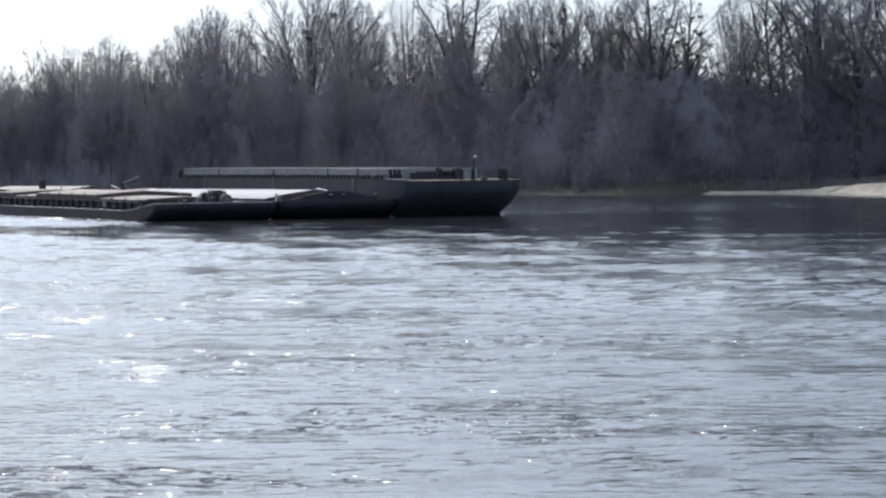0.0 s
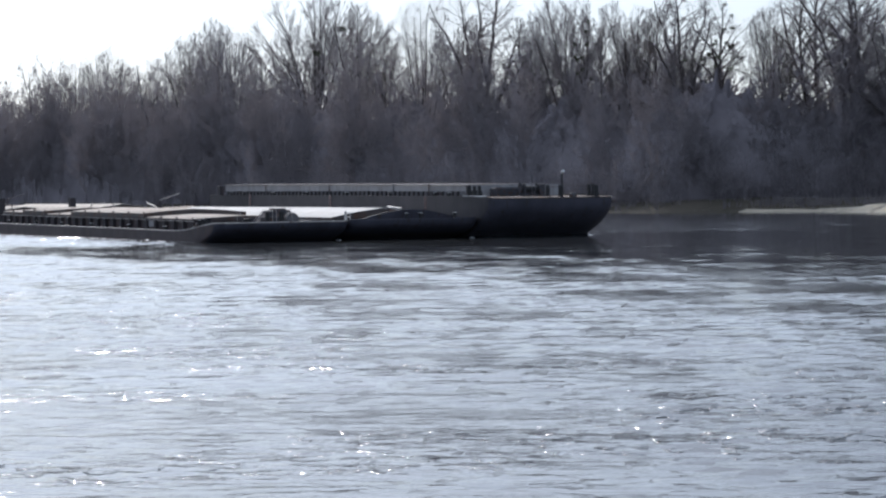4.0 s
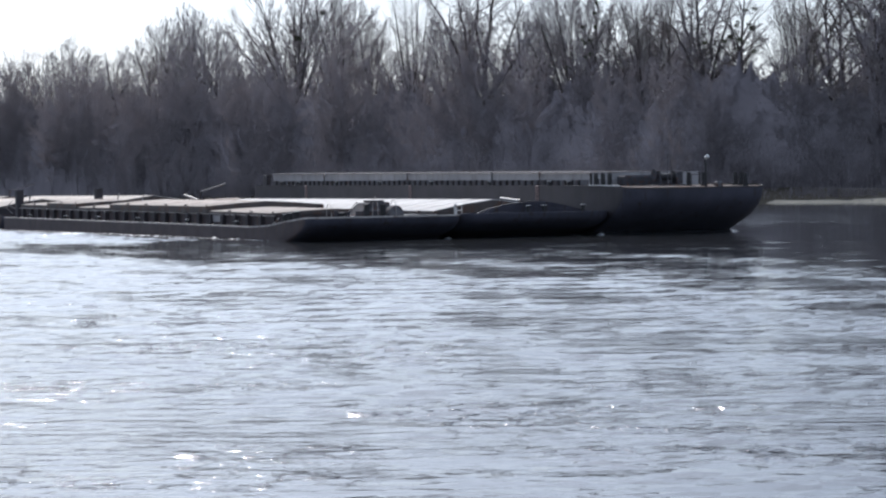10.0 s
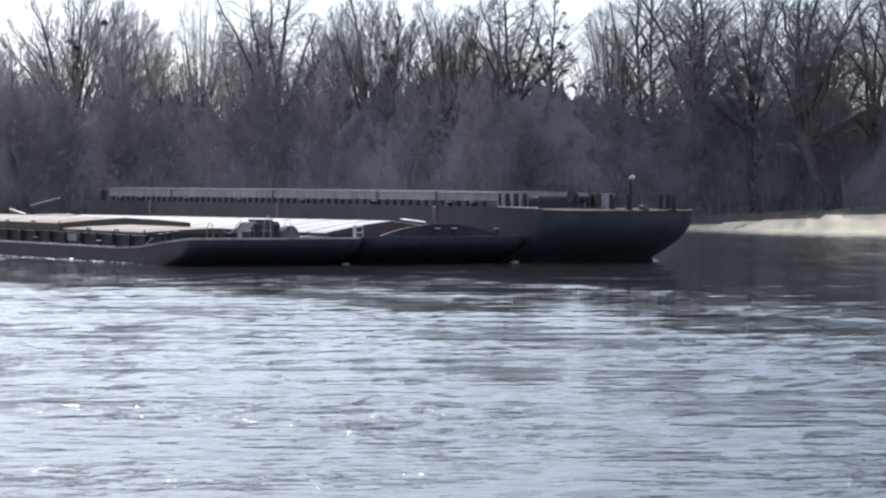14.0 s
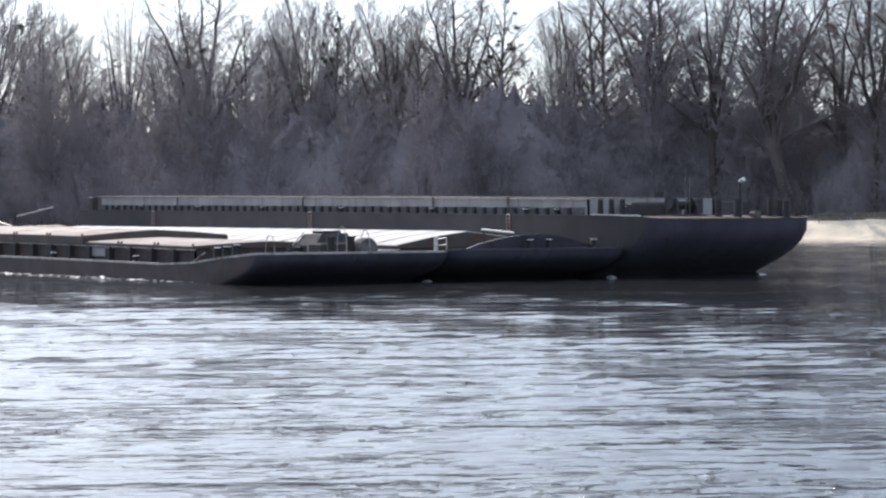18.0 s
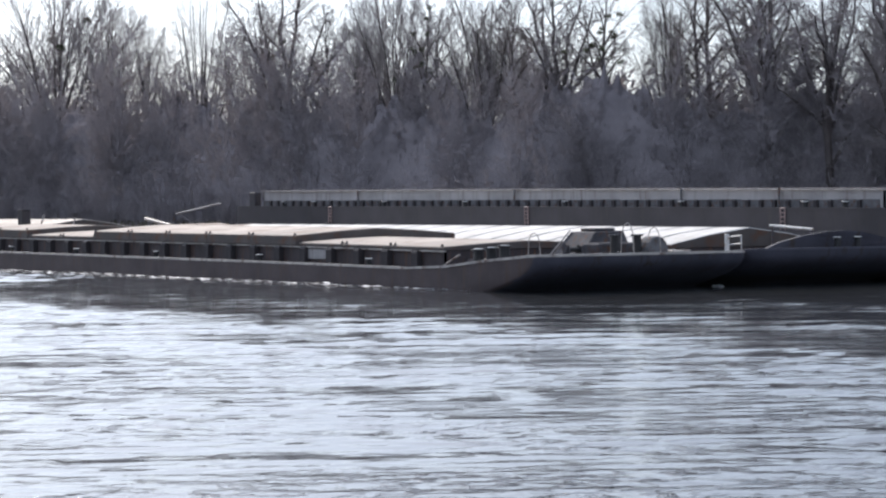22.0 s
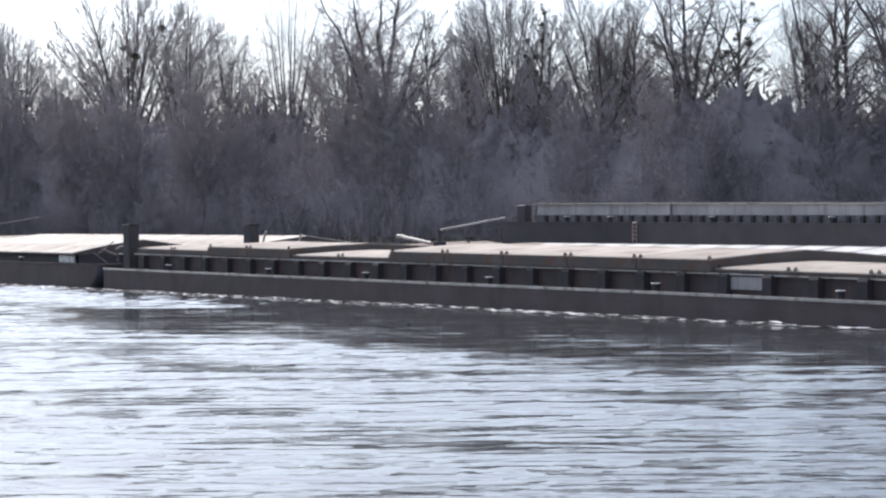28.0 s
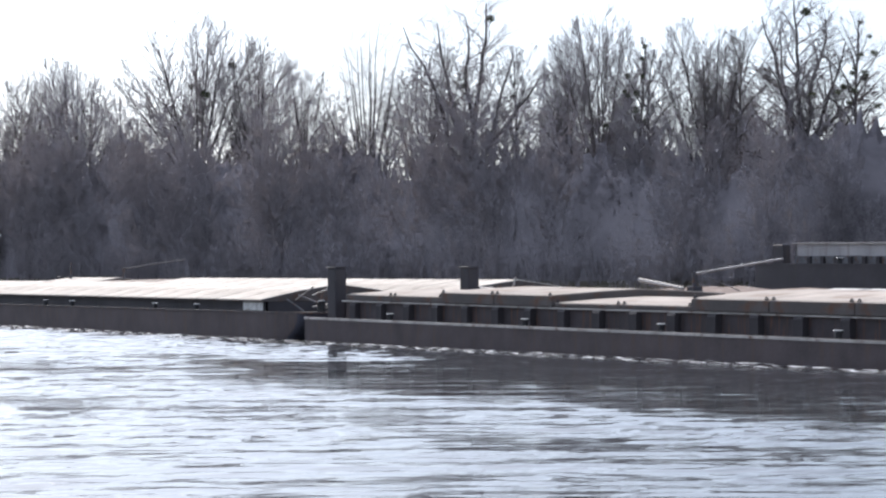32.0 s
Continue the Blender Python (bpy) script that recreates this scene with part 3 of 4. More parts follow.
def rail(parent, pts, h=0.75, r=0.025, mat=None, label="pale tubular handrail", name="handrail", bars=2):
    """A rail whose top bar carries its posts and lower bars."""
    mat = mat or M_EDGE
    top = bmesh.new()
    for a, b in zip(pts, pts[1:]):
        tube(top, (a[0], a[1], a[2] + h), (b[0], b[1], b[2] + h), r, None, 6)
    made = part(name, top, mat, parent, label)
    for p in pts:
        part("rail_post", rod(p, (p[0], p[1], p[2] + h), r, None, 6), mat, made)
    for a, b in zip(pts, pts[1:]):
        for k in range(1, bars):
            z = h * (1 - k / max(1, bars))
            part("rail_bar", rod((a[0], a[1], a[2] + z), (b[0], b[1], b[2] + z), r * 0.9, None, 6), mat, made)
    return made


DECK_A = ((-76.2, 1.2), (-50, 1.1), (-18, 1.0), (-4, 0.92), (0.7, 1.32), (3.0, 1.55), (5.2, 1.62), (8, 1.62))
TOP_A = ((-76, 2.12), (-54, 1.98), (-43, 1.95), (-18, 1.82), (-4, 1.72))


def build_near_barge():
    b = vessel("barge", "low brown cargo barge with stepped tan hatch covers, deep in water", "barge", 0)
    hull(b, -76.1, 5.4, DECK_A, M_HULL_BROWN, 3.3, "rust-brown steel hull with a raked bow", corner=0.9)
    coaming(b, -73.9, -4.3, DECK_A, TOP_A, 1.25, 10.15, M_COAMING)
    flange(b, -74.0, -4.2, 1.25, TOP_A, -0.16, M_EDGE)
    flange(b, -74.0, -4.2, 10.15, TOP_A, 0.16, M_EDGE)
    st = stay_mesh(0.82, 0.3, 0.55, M_STAY)
    for i in range(25):
        u = -72.6 + 2.75 * i
        part("stay", st, None, b, "", pose(u, 1.25, lerp_table(DECK_A, u) - 0.02))
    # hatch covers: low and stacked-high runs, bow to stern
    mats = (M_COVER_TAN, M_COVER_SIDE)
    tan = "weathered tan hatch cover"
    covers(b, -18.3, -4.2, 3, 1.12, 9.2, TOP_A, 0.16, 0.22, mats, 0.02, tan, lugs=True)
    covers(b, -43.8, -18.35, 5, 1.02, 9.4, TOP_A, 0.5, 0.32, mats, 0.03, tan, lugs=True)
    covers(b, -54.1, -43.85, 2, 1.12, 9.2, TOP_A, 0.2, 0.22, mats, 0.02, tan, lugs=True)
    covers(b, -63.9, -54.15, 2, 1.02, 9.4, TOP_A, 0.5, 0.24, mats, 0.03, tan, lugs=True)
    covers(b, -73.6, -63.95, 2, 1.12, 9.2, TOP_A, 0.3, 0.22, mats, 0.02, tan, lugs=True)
    bollards(b, [(u, 0.42, lerp_table(DECK_A, u) - 0.02) for u in (-67.7, -55.4, -45.0, -33.8, -21.2, -9.9)], BOLLARD, 0.36, "black bollard with a white top")
    bollards(b, [(u, 10.95, lerp_table(DECK_A, u) - 0.02) for u in (-67.7, -55.4, -45.0, -33.8, -21.2, -9.9)])
    bollards(b, [(-0.3, 0.55, 1.22), (0.75, 0.55, 1.3), (1.75, 0.6, 1.4)], BIG_BOLLARD, 0.62, "black bow bollard with a white top")
    part("name_board", boxed(-17.4, -15.1, 1.16, 1.24, 1.18, 1.68, 0.02), M_GREY_PAINT, b, "pale blank name board")
    # tall pushing posts at the stern
    for v in (1.0, 8.8):
        post = part("push_post", boxed(-75.4, -74.5, v, v + 0.65, 1.15, 3.72, 0.05), M_HULL_DARK, b, "tall dark steel pushing post")
        part("post_cap", boxed(-75.45, -74.45, v - 0.05, v + 0.7, 3.72, 3.78, 0.02), M_HULL_DARK, post)
    # bow gear
    prism = bmesh.new()
    low = [prism.verts.new(p) for p in ((-2.0, 5.3, 1.2), (0.6, 5.3, 1.3), (0.7, 8.3, 1.3), (-2.0, 8.3, 1.2))]
    top = [prism.verts.new(p) for p in ((-1.85, 6.5, 2.52), (0.15, 6.5, 2.52), (0.1, 8.1, 2.56), (-1.85, 8.1, 2.56))]
    prism.faces.new(low[::-1]), prism.faces.new(top)
    for i in range(4):
        prism.faces.new((low[i], low[(i + 1) % 4], top[(i + 1) % 4], top[i]))
    bmesh.ops.bevel(prism, geom=list(prism.edges), offset=0.05, segments=1, affect="EDGES")
    house = part("companion_hatch", prism, M_STEEL_DARK, b, "grey companion hatch with a sloping side")
    for k in range(5):
        f = k / 4
        part("hatch_bead", rod((-2.0 + 0.12 * f, 5.26 + 1.2 * f, 1.28 + 1.28 * f), (-1.97 + 0.12 * min(1, f + 0.25), 5.26 + 1.2 * min(1.02, f + 0.25), 1.28 + 1.28 * min(1.02, f + 0.25)), 0.035, None, 5), M_EDGE, house)
    part("hatch_lid", boxed(-1.5, -0.3, 6.8, 7.9, 2.55, 2.68, 0.03), M_STEEL_DARK, house)
    part("deck_chest", boxed(0.9, 2.3, 5.2, 7.4, 1.4, 2.05, 0.08), M_STEEL_DARK, b, "low grey deck chest")
    winch(b, 2.9, 3.4, 1.5, 0.6, "small dark anchor winch")
    bollards(b, [(4.15, 4.75, 1.6), (4.1, 5.95, 1.6)], bollard_mesh(0.21, 0.84, True), None, "heavy black bow bollard")
    hood = bmesh.new()
    rows = []
    for u in (3.7, 3.8, 4.5, 4.6):
        w = 0.94 if u in (3.7, 4.6) else 1.0
        rows.append([hood.verts.new((u, 6.75 - 0.55 * w * math.cos(math.pi * k / 10), 1.58 + 0.78 * w * math.sin(math.pi * k / 10) ** 0.8)) for k in range(11)])
    for r, q in zip(rows, rows[1:]):
        for k in range(10):
            hood.faces.new((r[k], q[k], q[k + 1], r[k + 1]))
    hood.faces.new(rows[0]), hood.faces.new(rows[-1][::-1])
    part("vent_hood", hood, M_STEEL, b, "grey rounded vent hood")
    part("deck_plate", boxed(4.1, 4.9, 7.3, 8.3, 1.6, 1.72, 0.02), M_EDGE, b, "pale plate lying on the foredeck")
    for u, v, h in ((-1.4, 4.2, 2.5), (4.3, 5.3, 2.95), (4.6, 6.5, 2.75)):
        for k in range(6):
            a0, a1 = (math.pi * j / 6 for j in (k, k + 1))
            part("hoop", rod((u - 0.5 * math.cos(a0), v, 1.5 + (h - 1.5) * math.sin(a0) ** 0.6), (u - 0.5 * math.cos(a1), v, 1.5 + (h - 1.5) * max(0, math.sin(a1)) ** 0.6), 0.022, None, 5), M_EDGE, b)
    part("bow_ramp", boxed(-3.9, 0.6, 2.0, 9.4, 1.0, 1.35, 0.15), M_COAMING, b, "raised foredeck plating")
    part("corner_stay", rod((-4.0, 0.9, 1.0), (-2.5, 0.9, 1.56), 0.05, None, 6), M_EDGE, b, "pale slanting stay at the coaming's corner")
    return b


DECK_B = ((-76.2, 1.3), (-18, 1.15), (-4, 1.1), (1, 1.42), (5.2, 1.68), (8, 1.7))
TOP_B = ((-76, 1.75), (-30, 1.7), (-4, 1.64), (2.2, 1.62))


def build_middle_barge():
    b = vessel("barge", "loaded cargo barge with bright pale metal hatch covers", "barge", BEAM)
    hull(b, -76.1, 5.8, DECK_B, M_HULL_DARK, 4.2, "dark raked steel hull", edge_mat=M_BOW)
    coaming(b, -73.9, -2.2, DECK_B, TOP_B, 1.25, 10.15, M_COAMING)
    flange(b, -74.0, -2.1, 1.25, TOP_B, -0.16, M_EDGE)
    covers(b, -73.8, -69.0, 2, 1.05, 9.3, TOP_B, 0.2, 0.5, (M_COVER_WHITE, M_COVER_SIDE), 0.02, "pale metal hatch cover", 0.15)
    covers(b, -55.0, -2.0, 19, 1.05, 9.3, TOP_B, 0.2, 0.72, (M_COVER_WHITE, M_COVER_SIDE), 0.02, "pale metal hatch cover", 0.15)
    bollards(b, [(u, 0.42, lerp_table(DECK_B, u) - 0.02) for u in (-67.7, -55.4, -45.0, -33.8, -21.2, -9.9)])
    r = rail(b, [(2.8, 0.5, 1.5), (3.85, 0.5, 1.58)], 0.72, 0.03, M_WHITE, "white handrail at the bow")
    part("rail_post", boxed(2.72, 2.9, 0.4, 0.58, 1.45, 2.36, 0.03), M_WHITE, r, "thick white corner post")
    # the arched breakwater across the foredeck
    arch = [(1.2, 1.7), (2.0, 1.98), (3.2, 2.25), (4.6, 2.43), (5.6, 2.46), (6.6, 2.4), (7.8, 2.18), (8.8, 1.92), (9.8, 1.74)]
    bm = bmesh.new()
    faces = [[bm.verts.new((u + 0.25 * math.sin(math.pi * (v - 1.2) / 8.6), v, z)) for v, z in arch] + [bm.verts.new((u, v, 1.35)) for v in (9.8, 1.2)] for u in (4.55, 4.7)]
    bm.faces.new(faces[0][::-1]), bm.faces.new(faces[1])
    for i in range(len(faces[0])):
        j = (i + 1) % len(faces[0])
        bm.faces.new((faces[0][i], faces[0][j], faces[1][j], faces[1][i]))
    part("breakwater", bm, M_BOW, b, "dark arched breakwater across the foredeck")
    bollards(b, [(5.3, 4.85, 1.66), (5.3, 6.05, 1.66), (5.0, 9.2, 1.64)], bollard_mesh(0.14, 0.5), 0.5, "black bollard with a white top")
    part("spar", rod((-0.1, 5.3, 2.68), (3.05, 5.3, 2.51), 0.06), M_WHITE, b, "pale spar lying on the foredeck")
    for u, z in ((0.1, 2.6), (2.9, 2.46)):
        part("spar_rest", rod((u, 5.3, 1.2), (u, 5.3, z), 0.06, None, 6), M_STEEL_DARK, b)
    winch(b, 3.5, 6.6, 1.5, 0.7)
    # the open hold bay with its derrick, whose arm leans up towards the next barge
    d = part("derrick", boxed(-64.75, -64.15, 4.3, 4.9, 1.7, 2.75, 0.05), M_STEEL_DARK, b, "small dark derrick over the open hold")
    part("derrick_post", rod((-64.45, 4.6, 2.7), (-64.45, 4.6, 3.48), 0.13), M_STEEL_DARK, d)
    part("derrick_arm", rod((-64.3, 4.6, 3.38), (-57.3, 4.6, 4.08), 0.065, 0.05), M_GREY_PAINT, d, "pale slanting arm")
    part("derrick_stay", rod((-64.3, 4.6, 3.42), (-60.6, 5.2, 2.3), 0.025, None, 5), M_STEEL, d)
    part("derrick_lever", rod((-69.3, 4.6, 3.04), (-65.4, 4.6, 2.62), 0.11, 0.09), M_EDGE, d, "pale lever sloping to the deck")
    for u in (-67.6, -65.4, -61.8, -59.5, -57.2):
        part("hold_beam", boxed(u, u + 0.3, 1.2, 10.1, 1.6, 2.0 + 0.25 * (u < -64), 0.02), M_RUSTY, b)
    for u, tilt in ((-66.9, 3), (-64.4, 4), (-58.9, 2)):
        part("loose_cover", boxed(-1.8, 1.8, 0, 7.4, -0.09, 0.09, 0.03), M_RUSTY, b, "rusty cover slab lying askew", pose(u, 1.4, 2.25, 2, tilt, 0))
    for v in (1.0, 8.8):
        part("push_post", boxed(-75.9, -75.0, v, v + 0.85, 1.2, 2.2, 0.05), M_HULL_DARK, b)
    return b


DECK_C = ((-76.2, 3.85), (-67, 3.82), (-30, 3.62), (0, 3.42), (3, 3.39), (6, 3.36), (6.9, 3.26), (9, 3.1))
TOP_C = ((-70, 4.95), (-66.5, 4.93), (-26, 4.62), (0, 4.36))


def build_far_barge():
    b = vessel("barge", "empty high-riding dark cargo barge with a long pale grey coaming", "barge", 2 * BEAM)
    hull(b, -68.6, 7.5, DECK_C, M_HULL_DARK, 4.4, "tall dark grey steel hull with faint rust", corner=1.2, edge_mat=M_HULL_DARK)
    coaming(b, -66.6, -0.3, DECK_C, TOP_C, 1.2, 10.2, M_GREY_PAINT)
    flange(b, -66.7, -0.2, 1.2, TOP_C, -0.14, M_EDGE, 0.05)
    for i in range(12):
        u0, u1 = -66.6 + 5.5 * i, -66.6 + 5.5 * (i + 1) - 0.02
        z = lerp_table(DECK_C, (u0 + u1) / 2)
        part("coaming_foot", boxed(u0, u1, 1.17, 1.195, z - 0.1, z + 0.44, 0.004), M_STEEL, b)
    st = stay_mesh(0.44, 0.18, 0.24, M_STAY)
    for i in range(58):
        u = -65.3 + 1.11 * i
        part("stay", st, None, b, "", pose(u, 1.2, lerp_table(DECK_C, u) - 0.02))
    for u in (-52.5, -33.3, -16.6, -8.2):
        part("vent_pipe", rod((u, 1.0, lerp_table(DECK_C, u)), (u, 1.0, lerp_table(DECK_C, u) + 1.05), 0.07), M_STEEL, b)
    covers(b, -66.4, -0.5, 12, 1.25, 8.9, TOP_C, 0.03, 0.02, (M_STEEL_DARK, M_GREY_PAINT), 0.005, "flat grey hatch cover")
    bollards(b, [(u, 0.42, lerp_table(DECK_C, u) - 0.02) for u in (-62, -57.6, -48, -38, -27, -15.8, -5.4, -2.3)], BOLLARD, 0.36, "black bollard with a white top")
    bollards(b, [(1.86, 0.5, 3.38), (2.91, 0.5, 3.37), (3.94, 0.5, 3.36)], TALL_BOLLARD, None, "tall black bow post")
    bollards(b, [(5.1, 10.0, 3.34), (5.9, 10.0, 3.33), (6.6, 9.95, 3.25)], TALL_BOLLARD, None, "tall black bow post")
    bollards(b, [(5.45, 6.0, 3.34), (6.0, 6.9, 3.33)], TALL_BOLLARD)
    for v in (0.7, 3.0):
        part("push_post", boxed(-67.9, -67.0, v, v + 0.5, 3.8, 4.85, 0.04), M_HULL_DARK, b)
    winch(b, 2.3, 5.9, 3.36, 1.25)
    # added white strip: the highlight on the lit deck edge, as paint
    flange(b, 1.5, 6.1, 0.05, [(u, z + 0.1) for u, z in DECK_C], 0.12, M_WHITE, 0.08, "gunwale_highlight")
    # added pins; their white caps stand for sunlit tops of posts behind
    bollards(b, [(1.45, 0.9, 3.36), (2.4, 0.9, 3.35), (3.45, 0.9, 3.33)], bollard_mesh(0.07, 0.58, False), 0.58, "added thin pin, white cap for a sunlit post top")
    rail(b, [(5.5, 6.2, 3.34), (6.0, 6.75, 3.32)], 0.8, 0.03, M_STEEL, "grey rail between the bow posts", "bow_rail", 1)
    m = part("bow_mast", rod((6.1, 7.0, 3.1), (6.1, 7.0, 5.35), 0.1, 0.08), M_BLACK, b, "short dark bow mast with a lamp")
    part("mast_lamp", rod((6.15, 7.0, 5.3), (6.45, 7.0, 5.42), 0.13), M_WHITE, m, "pale mast lamp")
    for v in (5.9, 6.2):
        part("aerial", rod((2.6, v, 3.3), (2.6, v, 5.6), 0.04, 0.025), M_STEEL, b)
    part("bow_locker", boxed(-0.1, 1.2, 3.2, 6.8, 3.3, 4.15, 0.12), M_STEEL_DARK, b, "grey deck locker")
    part("bow_hatch", boxed(6.1, 6.7, 7.6, 8.1, 3.2, 3.62, 0.08), M_STEEL, b)
    for u in (-54.6, -30.5, -6.7):
        rail(b, [(u - 0.18, 0.02, lerp_table(DECK_C, u) - 1.1), (u + 0.18, 0.02, lerp_table(DECK_C, u) - 1.1)], 1.1, 0.035, M_PINK, "faded pink hull ladder", "ladder", 5)
    return b


DECK_D = ((-160, 1.35), (-77, 1.42), (-70, 1.42))
TOP_D = ((-160, 1.95), (-120, 1.95), (-83, 1.92))


def build_rear_barge(v, label, mats, cover_label, lift, bay=False):
    b = vessel("barge", label, "barge", v)
    hull(b, -155.5, -76.6, DECK_D, M_HULL_BROWN, 1.2, "rust-brown steel hull", corner=0.5, edge_mat=M_COAMING)
    coaming(b, -152.0, -83.0, DECK_D, [(u, z + lift) for u, z in TOP_D], 1.25, 10.15, M_HULL_DARK)
    top = [(u, z + lift) for u, z in TOP_D]
    if bay:
        covers(b, -151.8, -141.4, 4, 0.95, 9.5, top, 0.14, 0.78, mats, 0.02, cover_label, 0.06)
        covers(b, -129.6, -83.0, 16, 0.95, 9.5, top, 0.14, 0.78, mats, 0.02, cover_label, 0.06)
        for i in range(5):
            u = -140.8 + 2.3 * i
            part("hold_beam", boxed(u, u + 0.3, 1.2, 10.1, 2.0, 2.5, 0.02), M_RUSTY, b)
            part("loose_cover", boxed(-1.0, 1.0, 0, 7.6, -0.08, 0.08, 0.03), M_RUSTY, b, "rusty cover slab lying askew", pose(u + 1.2, 1.3, 2.62 + 0.04 * (i % 2), 1.2, 3 - 2.5 * (i % 3), 2 * i))
        part("boom", rod((-141, 5.6, 3.7), (-129, 5.6, 4.4), 0.04, 0.03), M_STEEL, b, "thin pale boom over the rusty bay")
        part("boom_post", rod((-140.5, 5.6, 2.2), (-140.5, 5.6, 3.8), 0.1), M_STEEL, b)
        part("vent_post", rod((-150, 5.0, 2.8), (-150, 5.0, 4.2), 0.12), M_STEEL_DARK, b)
    else:
        covers(b, -151.8, -83.0, 24, 0.95, 9.5, top, 0.14, 0.78, mats, 0.02, cover_label, 0.06)
    part("name_board", boxed(-85.7, -83.3, 1.16, 1.24, 1.46, 1.92 + lift, 0.02), M_WHITE, b, "pale blank name board")
    bollards(b, [(u, 0.42, 1.38) for u in (-140, -128, -113.5, -109, -96.0, -90.2)], BOLLARD, 0.36, "black bollard with a white top")
    mess = random.Random(5 + int(v))
    for k in range(9):
        u, w, z = mess.uniform(-81.5, -78.2), mess.uniform(1.0, 4.0), mess.uniform(1.6, 2.7)
        turn = mess.uniform(-0.5, 0.5) if k % 3 else 1.4
        part("mooring_spar", rod((u - 0.8 * math.cos(turn), w, z - 0.8 * math.sin(turn)), (u + 0.8 * math.cos(turn), w + 0.3, z + 0.7 * math.sin(turn)), mess.uniform(0.03, 0.075), None, 6), mess.choice((M_EDGE, M_RUSTY, M_STEEL)), b)
    winch(b, -79.2, 4.4, 1.4, 0.9)
    bollards(b, [(-78.4, 2.2, 1.4), (-78.4, 3.1, 1.4)], BIG_BOLLARD, 0.62)
    return b


def build_pushboat():
    b = vessel("pushboat", "white and grey river pushboat with a tall wheelhouse astern of barges", "boat", 21.6, "pushboat")
    hull(b, -217, -190, ((-220, 1.8), (-150, 1.9)), M_HULL_DARK, 2.0, "dark pushboat hull", corner=0.8, beam=BEAM)
    part("deckhouse", boxed(-215, -207, 1.6, 8.6, 1.85, 4.2, 0.1), M_WHITE, b, "white deckhouse")
    part("wheelhouse", boxed(-212, -205, 3.4, 8.2, 4.2, 7.0, 0.1), M_WHITE, b, "white wheelhouse")
    for v in (3.7, 5.2, 6.7):
        part("wheelhouse_window", boxed(-204.99, -204.93, v, v + 1.3, 5.5, 6.6, 0.01), M_BLACK, b)
    part("wheelhouse_roof", boxed(-212.6, -204.2, 3.0, 8.6, 7.0, 7.25, 0.05), M_WHITE, b)
    part("funnel", rod((-213.6, 2.6, 4.2), (-213.6, 2.6, 6.0), 0.5, 0.45, 14), M_STEEL, b)
    for v in (1.2, 9.2):
        part("push_knee", boxed(-190.6, -189.4, v, v + 1.0, 0.4, 3.0, 0.05), M_HULL_DARK, b)


build_near_barge()
build_middle_barge()
build_far_barge()
build_rear_barge(0, "low brown cargo barge with long ridged tan hatch covers, lashed astern", (M_COVER_PALE, M_COVER_SIDE), "weathered tan hatch cover", 0.0)
build_rear_barge(BEAM, "cargo barge with pale hatch covers and rusty bay, lashed astern", (M_COVER_PALE, M_COVER_SIDE), "weathered tan hatch cover", 0.15, True)
build_pushboat()


# ---- side waves of the convoy ----
def foam_strip(name, label, u0, u1, v, wide, sign=-1):
    """A long low swell of broken white water beside a hull."""
    nu, nw = int((u1 - u0) / 0.7), 6
    verts, faces = [], []
    for i in range(nu + 1):
        u = u0 + (u1 - u0) * i / nu
        w = lerp_table(wide, u) * (1 + 0.5 * noise.noise((u * 0.35, 0, 2)))
        for k in range(nw + 1):
            s = k / nw
            h = 0.1 * math.sin(math.pi * min(1, s * 1.6)) * (0.5 + 0.9 * abs(noise.noise((u * 0.5, s * 2, 9)))) * min(1, w)
            verts.append((u, sign * (0.02 + s * w), 0.035 + h))
    for i in range(nu):
        for k in range(nw):
            a = i * (nw + 1) + k
            faces.append((a, a + nw + 1, a + nw + 2, a + 1))
    ob = vessel(name, label, "foam", v, "wake")
    part("foam", mesh_of("foam", verts, faces, M_FOAM, True), None, ob)
    tagged(ob, kind="stuff")


foam_strip("side_wave", "broken white foam along the near hulls of the convoy", -157, 0, 0, ((-160, 4.5), (-82, 3.8), (-70, 2.6), (-45, 2.0), (-25, 1.4), (-12, 0.8), (0, 0.25)))
foam_strip("bow_wave", "small white lip of water under the bow", -1.5, 1.5, 0.6, ((-2, 0.3), (2, 0.3)))


def foam_lump(u, v):
    """White water that spurts up where two bows meet."""
    verts, faces = [], []
    for i in range(13):
        for k in range(7):
            a, b = i / 12 * 2 - 1, k / 6 * 2 - 1
            h = max(0.0, 1 - a * a - b * b)
            n = noise.noise((u + a * 2.2, v + b * 2.2, 5))
            verts.append((u + 0.42 * a + 0.05 * n, v + 0.2 * b, -0.02 + 0.14 * math.sqrt(h) * (0.7 + 0.9 * n)))
    for i in range(12):
        for k in range(6):
            a = i * 7 + k
            faces.append((a, a + 7, a + 8, a + 1))
    ob = vessel("bow_foam", "small white spurt of foam where two bows meet", "foam", 0, "wake")
    part("foam", mesh_of("foam", verts, faces, M_WHITE_WATER, True), None, ob)
    tagged(ob, kind="stuff")


foam_lump(3.1, BEAM - 0.25)
foam_lump(3.85, 2 * BEAM - 0.2)


